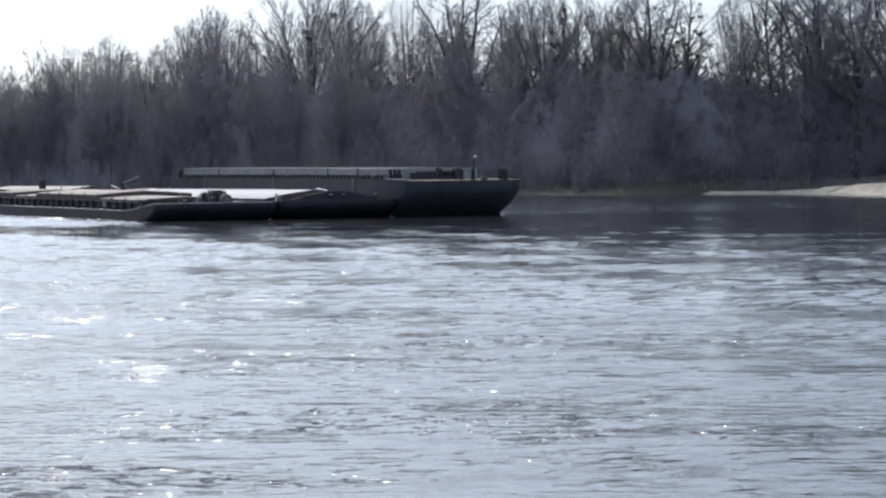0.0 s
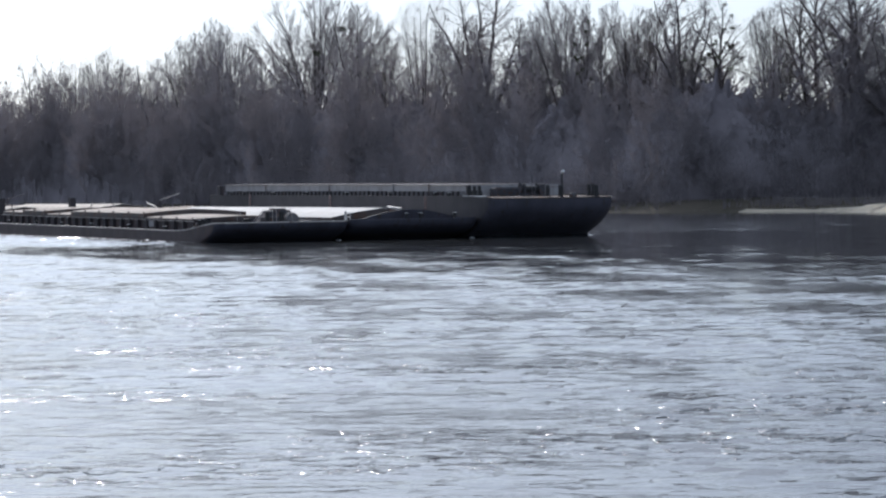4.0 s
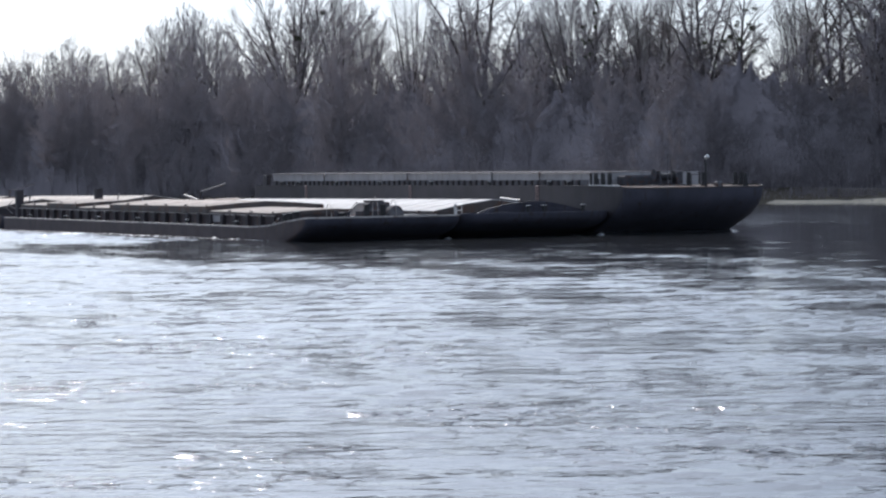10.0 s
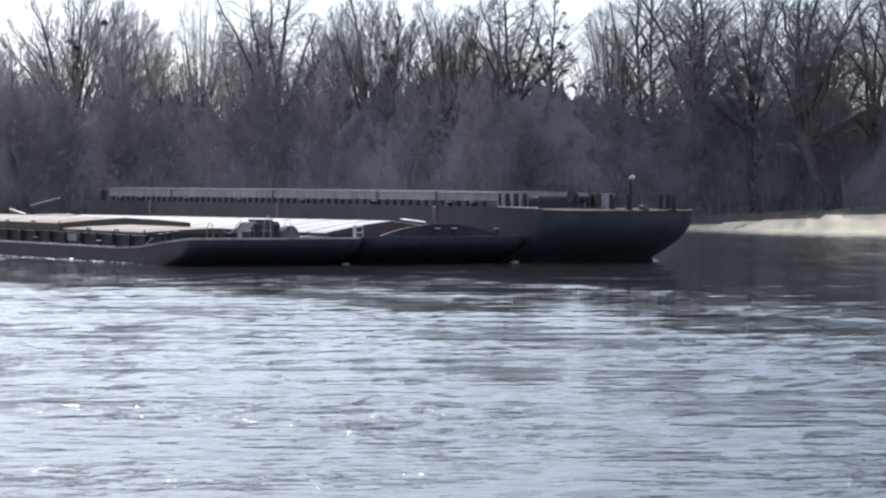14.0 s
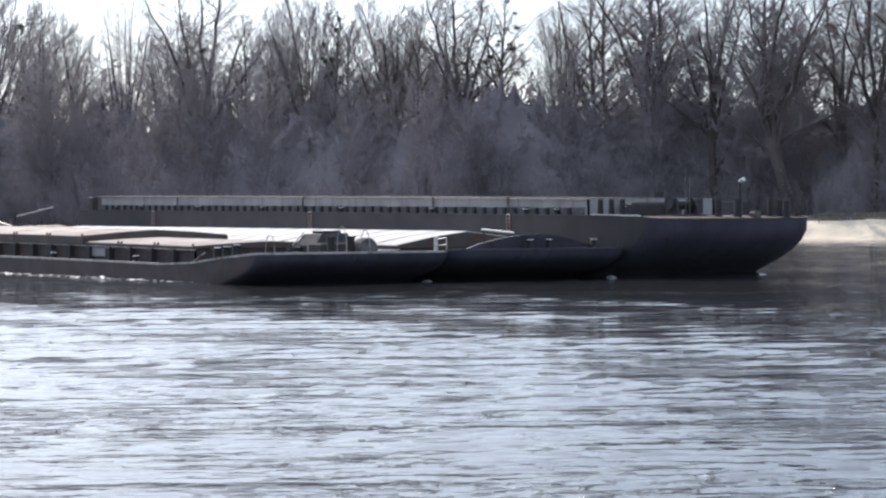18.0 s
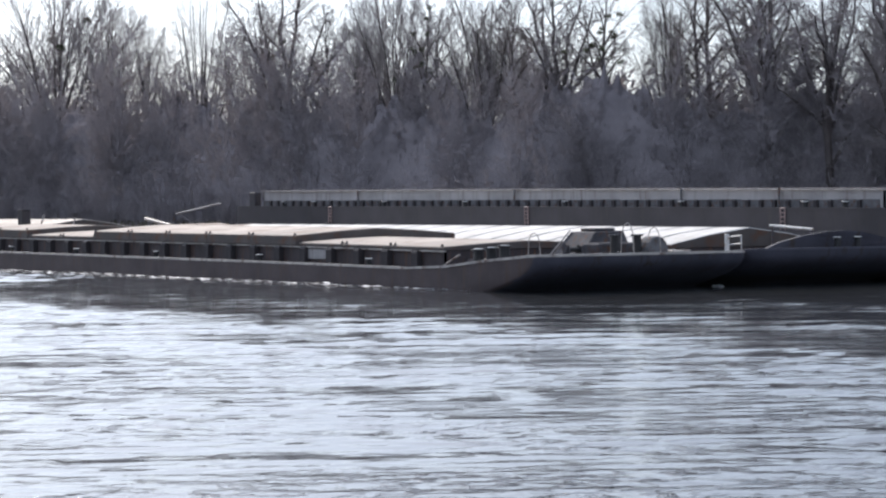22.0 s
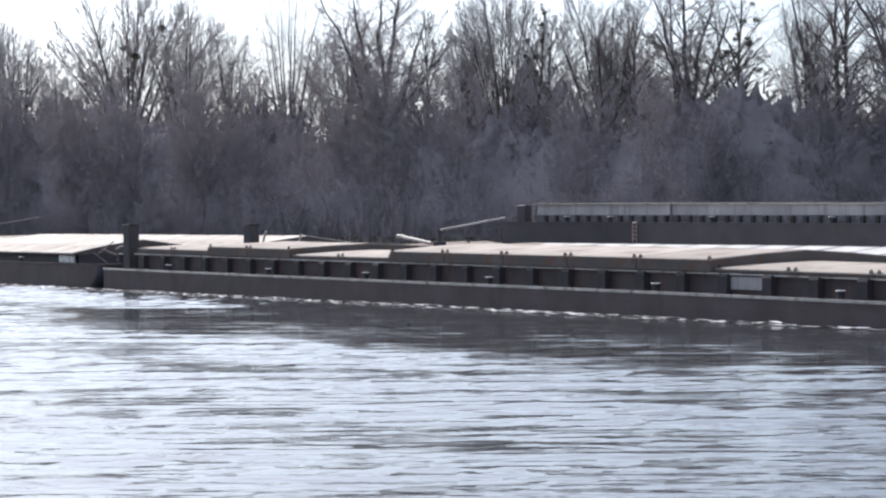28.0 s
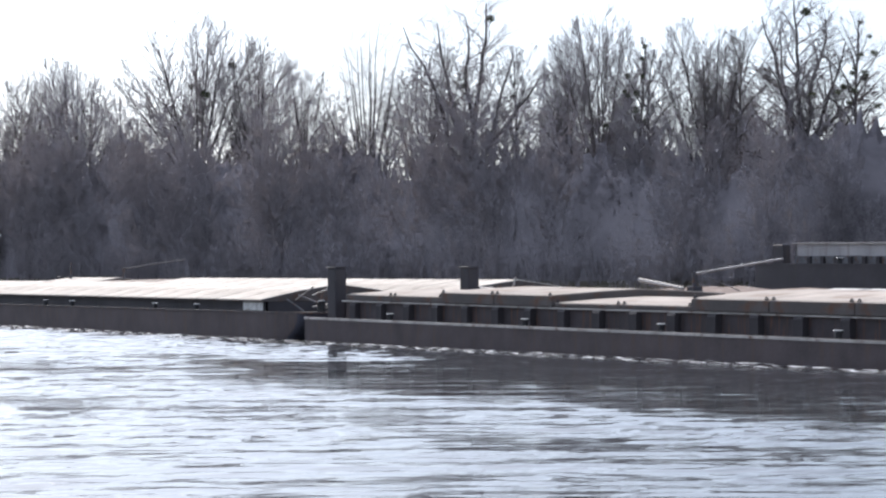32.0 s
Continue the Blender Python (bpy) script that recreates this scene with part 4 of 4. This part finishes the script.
def bow_swell(v, stem):
    """The water that a blunt bow pushes up and before it."""
    verts, faces = [], []
    for i in range(31):
        f = i / 30
        w = -1.0 + 13.4 * f
        round_off = 1 - (2 * f - 1) ** 4
        for k in range(13):
            s = k / 12
            u = stem - 2.2 + 5.2 * s - 2.4 * (1 - round_off)
            h = 0.3 * math.exp(-((s - 0.42) / 0.2) ** 2) * round_off + 0.03 * noise.noise((u * 1.3, w * 0.9, 4))
            verts.append((u, w, max(-0.06, h - 0.05)))
    for i in range(30):
        for k in range(12):
            a = i * 13 + k
            faces.append((a, a + 1, a + 14, a + 13))
    ob = vessel("bow_wave", "low swell of water pushed up before a blunt bow", "wave", v, "wake")
    part("swell", mesh_of("swell", verts, faces, M_WATER, True), None, ob)
    tagged(ob, kind="stuff")


bow_swell(2 * BEAM, 3.4)

# ---- trees ----
def sprout(rng, segs, pts, length, r, level, spec):
    """Side branches along a branch given by its pieces."""
    if level + 1 >= len(spec["pieces"]) or not pts:
        return
    pieces = len(pts)
    n = spec["count"][level]
    n = max(1, round(n * rng.uniform(0.8, 1.2)))
    start = spec["from"][level]
    for k in range(n):
        s = start + (1 - start) * (k + rng.random()) / n
        i = min(pieces - 1, int(s * pieces))
        a, b, dd, rr = pts[i]
        base = a.lerp(b, s * pieces - i)
        side = dd.orthogonal().normalized()
        side.rotate(Matrix.Rotation(rng.uniform(0, 2 * math.pi), 3, dd))
        ang = radians(rng.uniform(*spec["angle"][level]))
        nd = (dd * math.cos(ang) + side * math.sin(ang)).normalized()
        ln = length * spec["ratio"][level] * (1.2 - 0.65 * s) * rng.uniform(0.7, 1.2)
        grow(rng, segs, base, nd, ln, max(spec["least"], min(rr * 0.75, r * spec["thin"][level])), level + 1, spec)


def grow(rng, segs, p, d, length, r, level, spec):
    """Adds one branch as tapering pieces, and its side branches."""
    pieces = spec["pieces"][level]
    step = length / pieces
    r_end = r * 0.35
    pts = []
    for i in range(pieces):
        d = (d + Vector((rng.gauss(0, 1), rng.gauss(0, 1), rng.gauss(0, 0.6))) * spec["wander"][level] + Vector((0, 0, spec["lift"][level]))).normalized()
        q = p + d * step
        if not spec["inside"](q):
            break
        ra, rb = r + (r_end - r) * i / pieces, r + (r_end - r) * (i + 1) / pieces
        segs.append((p, q, ra, rb, level))
        pts.append((p, q, d.copy(), rb))
        p = q
    sprout(rng, segs, pts, length, r, level, spec)


def limb(rng, segs, p, start_dir, target, r, spec):
    """A main limb that sweeps from the trunk to its place in the crown's outline."""
    pieces = spec["pieces"][1]
    length = (target - p).length
    mid = p + (start_dir * 0.45 + (target - p).normalized() * 0.55) * length * 0.5
    drift, pts, last = Vector((0, 0, 0)), [], p
    for i in range(pieces):
        f = (i + 1) / pieces
        drift += Vector((rng.gauss(0, 1), rng.gauss(0, 1), rng.gauss(0, 0.5))) * spec["wander"][1] * length / pieces
        q = p * (1 - f) ** 2 + mid * 2 * f * (1 - f) + target * f * f + drift * min(1.0, 2 * f)
        ra, rb = r * (1 - 0.82 * i / pieces), r * (1 - 0.82 * f)
        segs.append((last, q, ra, rb, 1))
        pts.append((last, q, (q - last).normalized(), rb))
        last = q
    sprout(rng, segs, pts, length, r, 1, spec)


def skeleton(rng, height, girth, spec):
    """Trunk, then limbs shared out evenly round it, each reaching for the crown's outline."""
    segs, pts = [], []
    p, d = Vector((0, 0, -0.3)), Vector((rng.gauss(0, 0.04), rng.gauss(0, 0.04), 1)).normalized()
    pieces, length = spec["pieces"][0], height * spec["bole"]
    for i in range(pieces):
        d = (d + Vector((rng.gauss(0, 1), rng.gauss(0, 1), 0)) * spec["wander"][0] + Vector((0, 0, 0.04))).normalized()
        q = p + d * length / pieces
        ra, rb = (girth * (1 - (1 - spec["taper"]) * k / pieces) for k in (i, i + 1))
        segs.append((p, q, ra, rb, 0))
        pts.append((p, q, d.copy(), rb))
        p = q
    n = spec["limbs"]
    lo, hi = spec["angles"]
    start = spec["limb_from"]
    for k in range(n):
        f = (k + rng.uniform(0.2, 0.8)) / n
        s = start + (1 - start) * (f if spec["leader"] else rng.random())
        i = min(pieces - 1, int(s * pieces))
        a, b, dd, rr = pts[i]
        base = a.lerp(b, s * pieces - i)
        az = k * 2.39996 + rng.uniform(-0.35, 0.35)
        around = Vector((math.cos(az), math.sin(az), 0))
        if spec["leader"]:
            ang = radians(hi + (lo - hi) * f)
            aim_at = around * math.sin(ang) + Vector((0, 0, math.cos(ang)))
            out = 0.5
            while spec["inside"](base + aim_at * out) and out < height:
                out += 0.5
            target = base + aim_at * out * rng.uniform(0.8, 1.0)
        else:
            # a place on the crown's dome, and for the outermost ones on its flanks
            r, fall = math.sqrt(min(1.0, f / spec["domed"])), max(0.0, f - spec["domed"]) / max(0.01, 1 - spec["domed"])
            z = spec["mid"] + (height - spec["mid"]) * math.sqrt(max(0.0, 1 - r * r)) - fall * spec["mid"] * 0.55
            target = (around * r * spec["reach"] * (1 - 0.25 * fall) + Vector((0, 0, z))) * rng.uniform(0.88, 1.0)
            if base.z > target.z - 1.5:
                base = a * 0.5 + pts[0][0] * 0.5
            aim_at = (target - base).normalized()
        limb(rng, segs, base, (dd + aim_at * 0.4).normalized(), target, min(rr * 0.85, girth * spec["limb_girth"]), spec)
    return segs


def segment_mesh(name, segs, mat, sides_of):
    verts, faces = [], []
    for p, q, ra, rb, level in segs:
        n = sides_of(level)
        d = (q - p).normalized()
        u = d.orthogonal().normalized()
        w = d.cross(u)
        base = len(verts)
        if n == 2:
            verts += [tuple(p - u * ra), tuple(p + u * ra), tuple(q)]
            faces.append((base, base + 1, base + 2))
            continue
        if n == 1:
            verts += [tuple(p - u * ra), tuple(p + u * ra), tuple(q + u * rb), tuple(q - u * rb)]
            faces.append((base, base + 1, base + 2, base + 3))
            continue
        for c, r in ((p, ra), (q, rb)):
            for k in range(n):
                a = 2 * math.pi * k / n
                verts.append(tuple(c + (u * math.cos(a) + w * math.sin(a)) * r))
        for k in range(n):
            faces.append((base + k, base + (k + 1) % n, base + n + (k + 1) % n, base + n + k))
    return mesh_of(name, verts, faces, mat)


COMMON = dict(lift=(0, 0, 0.05, 0.04, 0.03), least=0.015)
SPECS = {
    # a bole that opens into a fan of straight stems under a domed outline
    "vase": dict(COMMON, pieces=(4, 8, 4, 2, 1), wander=(0.03, 0.03, 0.05, 0.07, 0.1), count=(0, 15, 6, 4), angle=((0, 0), (13, 30), (13, 30), (15, 34)), ratio=(0, 0.4, 0.46, 0.5), thin=(0, 0.26, 0.42, 0.45), taper=0.8,
                 bole=0.3, **{"from": (0, 0.3, 0.12, 0.1)}, limbs=18, domed=0.86, angles=(3, 46), limb_from=0.4, limb_girth=0.34, leader=False, low=-0.15, wide=0.6),
    # an upswept crown round one leader
    "oval": dict(COMMON, pieces=(10, 6, 4, 2, 1), wander=(0.04, 0.09, 0.11, 0.13, 0.16), count=(0, 10, 7, 4), angle=((0, 0), (18, 40), (18, 40), (20, 42)), ratio=(0, 0.4, 0.45, 0.5), thin=(0, 0.4, 0.45, 0.45), taper=0.14,
                 **{"from": (0, 0.2, 0.12, 0.1)}, bole=0.93, limbs=24, angles=(18, 54), limb_from=0.3, limb_girth=0.34, leader=True, low=0.08, wide=0.58),
    # a heavy trunk with a few sinuous great limbs
    "forked": dict(COMMON, pieces=(5, 9, 5, 2, 1), wander=(0.06, 0.13, 0.14, 0.14, 0.17), count=(0, 20, 9, 6), angle=((0, 0), (30, 64), (26, 54), (25, 52)), ratio=(0, 0.36, 0.43, 0.5), thin=(0, 0.3, 0.42, 0.45), taper=0.7,
                   **{"from": (0, 0.2, 0.12, 0.1)}, bole=0.44, limbs=9, domed=0.7, angles=(6, 52), limb_from=0.5, limb_girth=0.52, leader=False, low=-0.05, wide=0.62),
    # young trees and tall willows, one fine-twigged rounded mass
    "bush": dict(COMMON, pieces=(4, 5, 2, 1, 1), wander=(0.06, 0.08, 0.12, 0.14, 0.16), count=(0, 8, 5, 2), angle=((0, 0), (20, 48), (22, 50), (25, 55)), ratio=(0, 0.34, 0.45, 0.5), thin=(0, 0.42, 0.5, 0.5), taper=0.5,
                 **{"from": (0, 0.15, 0.12, 0.1)}, bole=0.5, limbs=14, domed=0.5, angles=(8, 62), limb_from=0.12, limb_girth=0.5, leader=False, low=-0.15, wide=0.62),
}


def shaped(kind, seed, reach, height):
    """The kind's branching with the domed, uneven outline of one crown."""
    spec = SPECS[kind]
    low, top, mid = height * spec["low"], height, height * spec["wide"]

    def inside(q):
        r = math.hypot(q.x, q.y) / reach
        z = (q.z - mid) / ((top - mid) if q.z > mid else (mid - low))
        swell = 1 + 0.2 * noise.noise((q.x * 0.25 + seed * 7, q.y * 0.25, q.z * 0.12))
        return r * r + z * z < swell * swell

    return dict(spec, inside=inside, reach=reach, mid=mid)


def tree_meshes(kind, seed, reach, girth, mistletoe=0, height=30.0):
    """Trunk with limbs, crown of branches and twigs, and mistletoe balls."""
    rng = random.Random(seed)
    segs = skeleton(rng, height, girth, shaped(kind, seed, reach, height))
    trunk = segment_mesh("trunk", [s for s in segs if s[4] <= 1], M_BARK, lambda lv: 7 if lv == 0 else 5)
    crown = segment_mesh("crown", [s for s in segs if s[4] >= 2], M_TWIG, lambda lv: 1 if lv <= 3 else 2)
    balls = []
    tips = [s[1] for s in segs if s[4] == 2 and s[1].z > height * 0.55]
    for _ in range(mistletoe):
        c, r, bs = rng.choice(tips), rng.uniform(0.3, 0.58), []
        for _ in range(70):
            d = Vector((rng.gauss(0, 1), rng.gauss(0, 1), rng.gauss(0, 1))).normalized()
            bs.append((c, c + d * r * rng.uniform(0.7, 1.05), 0.06, 0.0, 4))
            bs.append((c + d * r * 0.5, c + (d + d.orthogonal().normalized() * 0.25) * r * 0.95, 0.05, 0.0, 4))
        balls.append(segment_mesh("mistletoe", bs, M_MISTLETOE, lambda lv: 2))
    return trunk, crown, balls


def make_tree(meshes, label):
    t = tagged(new("tree"), label, "tree", "trees on the far bank")
    part("trunk", meshes[0], None, t)
    part("crown", meshes[1], None, t)
    for ball in meshes[2]:
        part("mistletoe", ball, None, t, "dark green mistletoe ball")
    return t


KINDS = []  # meshes, words and reach of each kind of tree, shared by its copies
for kind, seed, reach, girth, m in (("vase", 1, 4.6, 0.34, 0), ("vase", 2, 8.4, 0.45, 3), ("oval", 3, 4.6, 0.34, 0), ("oval", 4, 4.0, 0.36, 12), ("oval", 5, 4.0, 0.3, 0), ("forked", 6, 6.5, 0.5, 0),
                                    ("forked", 7, 6.0, 0.5, 3), ("forked", 8, 7.6, 0.55, 0), ("vase", 9, 5.0, 0.34, 0), ("vase", 10, 5.6, 0.38, 0), ("vase", 12, 4.0, 0.3, 0), ("oval", 13, 5.2, 0.34, 0)):
    words = {"vase": "bare poplar fanning into many stems", "oval": "bare upright deciduous riverside tree", "forked": "bare old tree with heavy forked limbs"}[kind]
    KINDS.append((tree_meshes(kind, seed, reach, girth, m), words + (" and mistletoe balls" if m else ""), reach))

# place along the bank, distance back, height, crown width, kind
TREES = (
    (-830, 198, 47, 13, 4), (-805, 204, 42, 14, 8), (-778, 200, 45, 14, 0), (-745, 203, 46, 15, 8), (-718, 198, 40, 11, 2), (-700, 204, 40, 12, 9), (-680, 198, 41, 10, 4),
    (-655, 199, 45, 14, 0), (-629, 200, 47, 15, 9), (-612, 206, 39, 10, 2), (-595, 209, 38, 10, 4), (-562, 205, 49, 28, 1), (-537, 208, 43, 14, 8), (-518, 202, 38, 7, 10),
    (-508, 207, 36, 9, 4), (-496, 199, 42.5, 12, 0), (-476, 205, 38, 11, 5), (-463, 198, 45.5, 18, 6), (-449, 204, 34, 9, 11), (-437.5, 196, 37, 6, 10), (-429, 199, 37.5, 12, 8),
    (-420, 195, 33.5, 7, 3), (-412, 205, 31, 10, 2), (-403, 199, 34, 12, 9), (-394, 203, 32, 11, 11), (-383, 197, 38, 15, 6), (-373, 199, 33, 9, 3), (-366, 205, 30, 9, 4), (-359, 198, 31, 7, 10),
    (-342.5, 198, 36, 17, 7), (-326, 199, 33, 11, 5), (-311, 198, 35, 18, 7), (-297, 199, 33, 11, 6),
    (-288, 204, 33, 12, 5), (-279, 199, 33, 12, 11), (-270, 203, 33, 13, 7), (-258, 200, 33, 13, 8), (-245, 204, 33, 13, 2),
    (-349, 207, 33, 13, 11), (-353, 204, 32, 11, 2), (-346, 213, 31, 11, 4), (-337, 206, 33, 13, 2), (-303, 206, 31, 11, 5), (-288, 206, 31, 11, 11), (-338, 216, 29, 11, 4), (-314, 213, 27, 11, 5), (-286, 216, 28, 12, 8), (-262, 213, 28, 12, 5),
)
MASTERS = {}
rng = random.Random(21)


def plant(x, y, height, width, kind):
    s, w = height / 30.0, width / 2 / KINDS[kind][2]
    m = pose(x, y, bank_height(x, y) - 0.2, 0, 0, rng.uniform(0, 360)) @ Matrix.Diagonal((w * rng.uniform(0.95, 1.05), w * rng.uniform(0.95, 1.05), s, 1))
    if kind not in MASTERS:
        MASTERS[kind] = make_tree(*KINDS[kind][:2])
        MASTERS[kind].matrix_basis = m
    else:
        made = copy_thing(MASTERS[kind], Matrix.Identity(4))
        made.matrix_basis = m


for x, y, h, w, k in TREES:
    y += 8 + shore_shift(x * 1.04 + 4)
    f = y / 195  # places are given along the wood's edge, as sighted from the river
    plant(-104 + (x + 104) * f, y, h * f + 0.5, w * f * (1.45 if k in (0, 1, 8, 9, 10) else 1.3), k)
for i in range(28):
    x = -375 - 17.5 * i + rng.uniform(-5, 5)
    h = rng.uniform(26, 31) + 7 * min(1, max(0, (-x - 420) / 200))
    plant(x, rng.uniform(215, 240), h, h * rng.uniform(0.3, 0.42), rng.choice((2, 4, 8, 5, 11)))


# ---- thicket: willow scrub and young trees that fill the wood's edge ----
def clump(seed, height, stems, reach, width, counts):
    """A clump of leafless stems with fine side twigs, as thin blades."""
    rng = random.Random(seed)
    spec = dict(inside=lambda q: True, pieces=(5, 3, 2, 1), wander=(0.09, 0.12, 0.16, 0.2), lift=(0.05, 0.05, 0.03, 0.02), count=counts, angle=((20, 50), (22, 55), (25, 60)), ratio=(0.3, 0.45, 0.5), thin=(0.5, 0.6, 0.6), least=0.042, **{"from": (0.12, 0.15, 0.1)})
    segs = []
    for _ in range(stems):
        a, s = rng.uniform(0, 2 * math.pi), abs(rng.gauss(0, 0.26))
        d = Vector((math.cos(a) * s, math.sin(a) * s, 1)).normalized()
        grow(rng, segs, Vector((math.cos(a), math.sin(a), 0)) * rng.uniform(0, reach), d, height * rng.uniform(0.5, 1.0), 0.09, 0, spec)
    return blades(rng, segs, width)


def bush(seed, height, reach, width, count):
    """A fine-twigged young tree, rounded at the top and bushy to the ground."""
    rng = random.Random(seed)
    return blades(rng, skeleton(rng, height, 0.16, dict(shaped("bush", seed, reach, height), count=count)), width)


def blades(rng, segs, width):
    verts, faces = [], []
    for p, q, ra, rb, level in segs:
        u = (q - p).orthogonal().normalized()
        u.rotate(Matrix.Rotation(rng.uniform(0, 6.28), 3, (q - p).normalized()))
        b = len(verts)
        w = max(ra, width)
        verts += [tuple(p - u * w), tuple(p + u * w), tuple(q)]
        faces.append((b, b + 1, b + 2))
    return np.array(verts), np.array(faces)


def build_thicket():
    scrub = [clump(100 + i, 11.0, 10, 2.2, 0.045, (7, 4, 2)) for i in range(5)]
    tall = [bush(200 + i, 23.0, 5.2, 0.04, (0, 9, 6, 4)) for i in range(8)]
    low = [clump(300 + i, 4.0, 9, 4.0, 0.11, (5, 3, 1)) for i in range(4)]
    back = [bush(400 + i, 21.0, 6.0, 0.22, (0, 6, 3, 1)) for i in range(5)]
    rng = random.Random(77)
    allv, allf, n = [], [], 0

    def add(kinds, x, y, s):
        nonlocal n
        v, f = rng.choice(kinds)
        a = rng.uniform(0, 6.28)
        c, d = math.cos(a) * s, math.sin(a) * s
        allv.append(np.stack([v[:, 0] * c - v[:, 1] * d + x, v[:, 0] * d + v[:, 1] * c + y, v[:, 2] * s + bank_height(x, y) - 0.2], 1))
        allf.append(f + n)
        n += len(v)

    rise = ((-1100, 32), (-800, 31), (-660, 28.5), (-568, 25), (-490, 23.5), (-411, 20.5), (-355, 21), (-340, 20.5), (-325, 17.5), (-300, 18), (-200, 18))
    for i in range(330):
        x = -225 - i * 2.5 + rng.uniform(-2, 2)
        h = lerp_table(rise, x)
        edge = 188.6 + shore_shift(x) * 1.9
        y = edge + abs(rng.gauss(0, 4))
        if (i % 2 or -410 < x < -300) and x > -700:
            add(scrub, x, y, rng.uniform(0.6, 1.15) * h / 21)
        lump = 1.12 + 0.5 * noise.noise((x * 0.035, 0, 7))
        if i % 6 != 2 or x > -400:
            add(tall, x, edge + 3 + abs(rng.gauss(0, 9)), rng.uniform(0.68, 1.28) * h / 22 * lump)
        if x > -640:
            add(low, x, y + rng.uniform(-1, 6), rng.uniform(0.7, 1.2))
    for i in range(150):
        x = -205 - i * 6.3
        h = lerp_table(rise, x)
        add(back, x + rng.uniform(-3, 3), rng.uniform(230, 262), rng.uniform(0.95, 1.25) * h / 20)
        if i % 2:
            add(back, x + rng.uniform(-3, 3), rng.uniform(262, 300), rng.uniform(0.95, 1.15) * h / 20)
    # driftwood and flotsam left along the sand
    for i in range(60):
        x = rng.uniform(-366, -240)
        add(low, x, 188.6 + shore_shift(x) + rng.uniform(1.5, 6.0), rng.uniform(0.05, 0.16))
    for i in range(260):
        x = rng.uniform(-372, -235)
        wide = min(1, max(0, x + 368) / 50)
        add(low, x, 189.5 + shore_shift(x) + 3.9 * wide + abs(rng.gauss(0, 3.0)), rng.uniform(0.15, 0.5))
    for i in range(130):
        x = rng.uniform(-376, -240)
        add(low, x, 189.2 + shore_shift(x) + rng.gauss(0, 0.2), rng.uniform(0.04, 0.1))
    # the matted inner growth, too fine to part: one ragged mass behind the outer stems, its inner shade put into its
    # colour
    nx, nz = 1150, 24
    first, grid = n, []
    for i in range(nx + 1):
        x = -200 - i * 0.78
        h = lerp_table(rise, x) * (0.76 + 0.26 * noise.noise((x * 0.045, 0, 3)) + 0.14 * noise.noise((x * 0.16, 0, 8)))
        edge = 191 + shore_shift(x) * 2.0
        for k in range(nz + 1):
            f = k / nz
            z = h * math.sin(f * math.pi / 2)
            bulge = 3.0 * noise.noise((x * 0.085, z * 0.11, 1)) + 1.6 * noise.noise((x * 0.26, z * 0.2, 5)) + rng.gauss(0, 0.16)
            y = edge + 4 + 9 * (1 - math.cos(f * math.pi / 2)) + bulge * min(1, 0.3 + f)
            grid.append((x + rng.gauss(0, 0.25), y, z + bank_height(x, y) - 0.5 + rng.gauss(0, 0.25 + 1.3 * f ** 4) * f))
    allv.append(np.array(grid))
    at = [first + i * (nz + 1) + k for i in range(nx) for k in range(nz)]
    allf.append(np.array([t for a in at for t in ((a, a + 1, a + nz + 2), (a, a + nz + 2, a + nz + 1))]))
    vv, ff = np.concatenate(allv), np.concatenate(allf)
    me = bpy.data.meshes.new("thicket")
    me.vertices.add(len(vv))
    me.vertices.foreach_set("co", vv.ravel())
    me.loops.add(ff.size)
    me.loops.foreach_set("vertex_index", ff.ravel())
    me.polygons.add(len(ff))
    me.polygons.foreach_set("loop_start", np.arange(0, ff.size, 3))
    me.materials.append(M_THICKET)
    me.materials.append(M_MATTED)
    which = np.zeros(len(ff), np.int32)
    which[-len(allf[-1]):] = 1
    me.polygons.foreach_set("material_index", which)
    me.update(calc_edges=True)
    tagged(new("thicket", me), "dense grey-brown leafless scrub along the far bank", "scrub", kind="stuff")


build_thicket()


def motions():
    # the current carries the waves slowly downstream
    walk(RIVER, [(0, pose(12, 0, 0)), (16, pose(0, 0, 0)), (32, pose(-12, 0, 0))])
    for ob, u, v in MOVING:
        walk(ob, [(t, pose(convoy_at(t) + u, CONVOY_Y + v, 0)) for t in (0, 4, 8, 12, 16, 20, 24, 28, 32)])


motions()
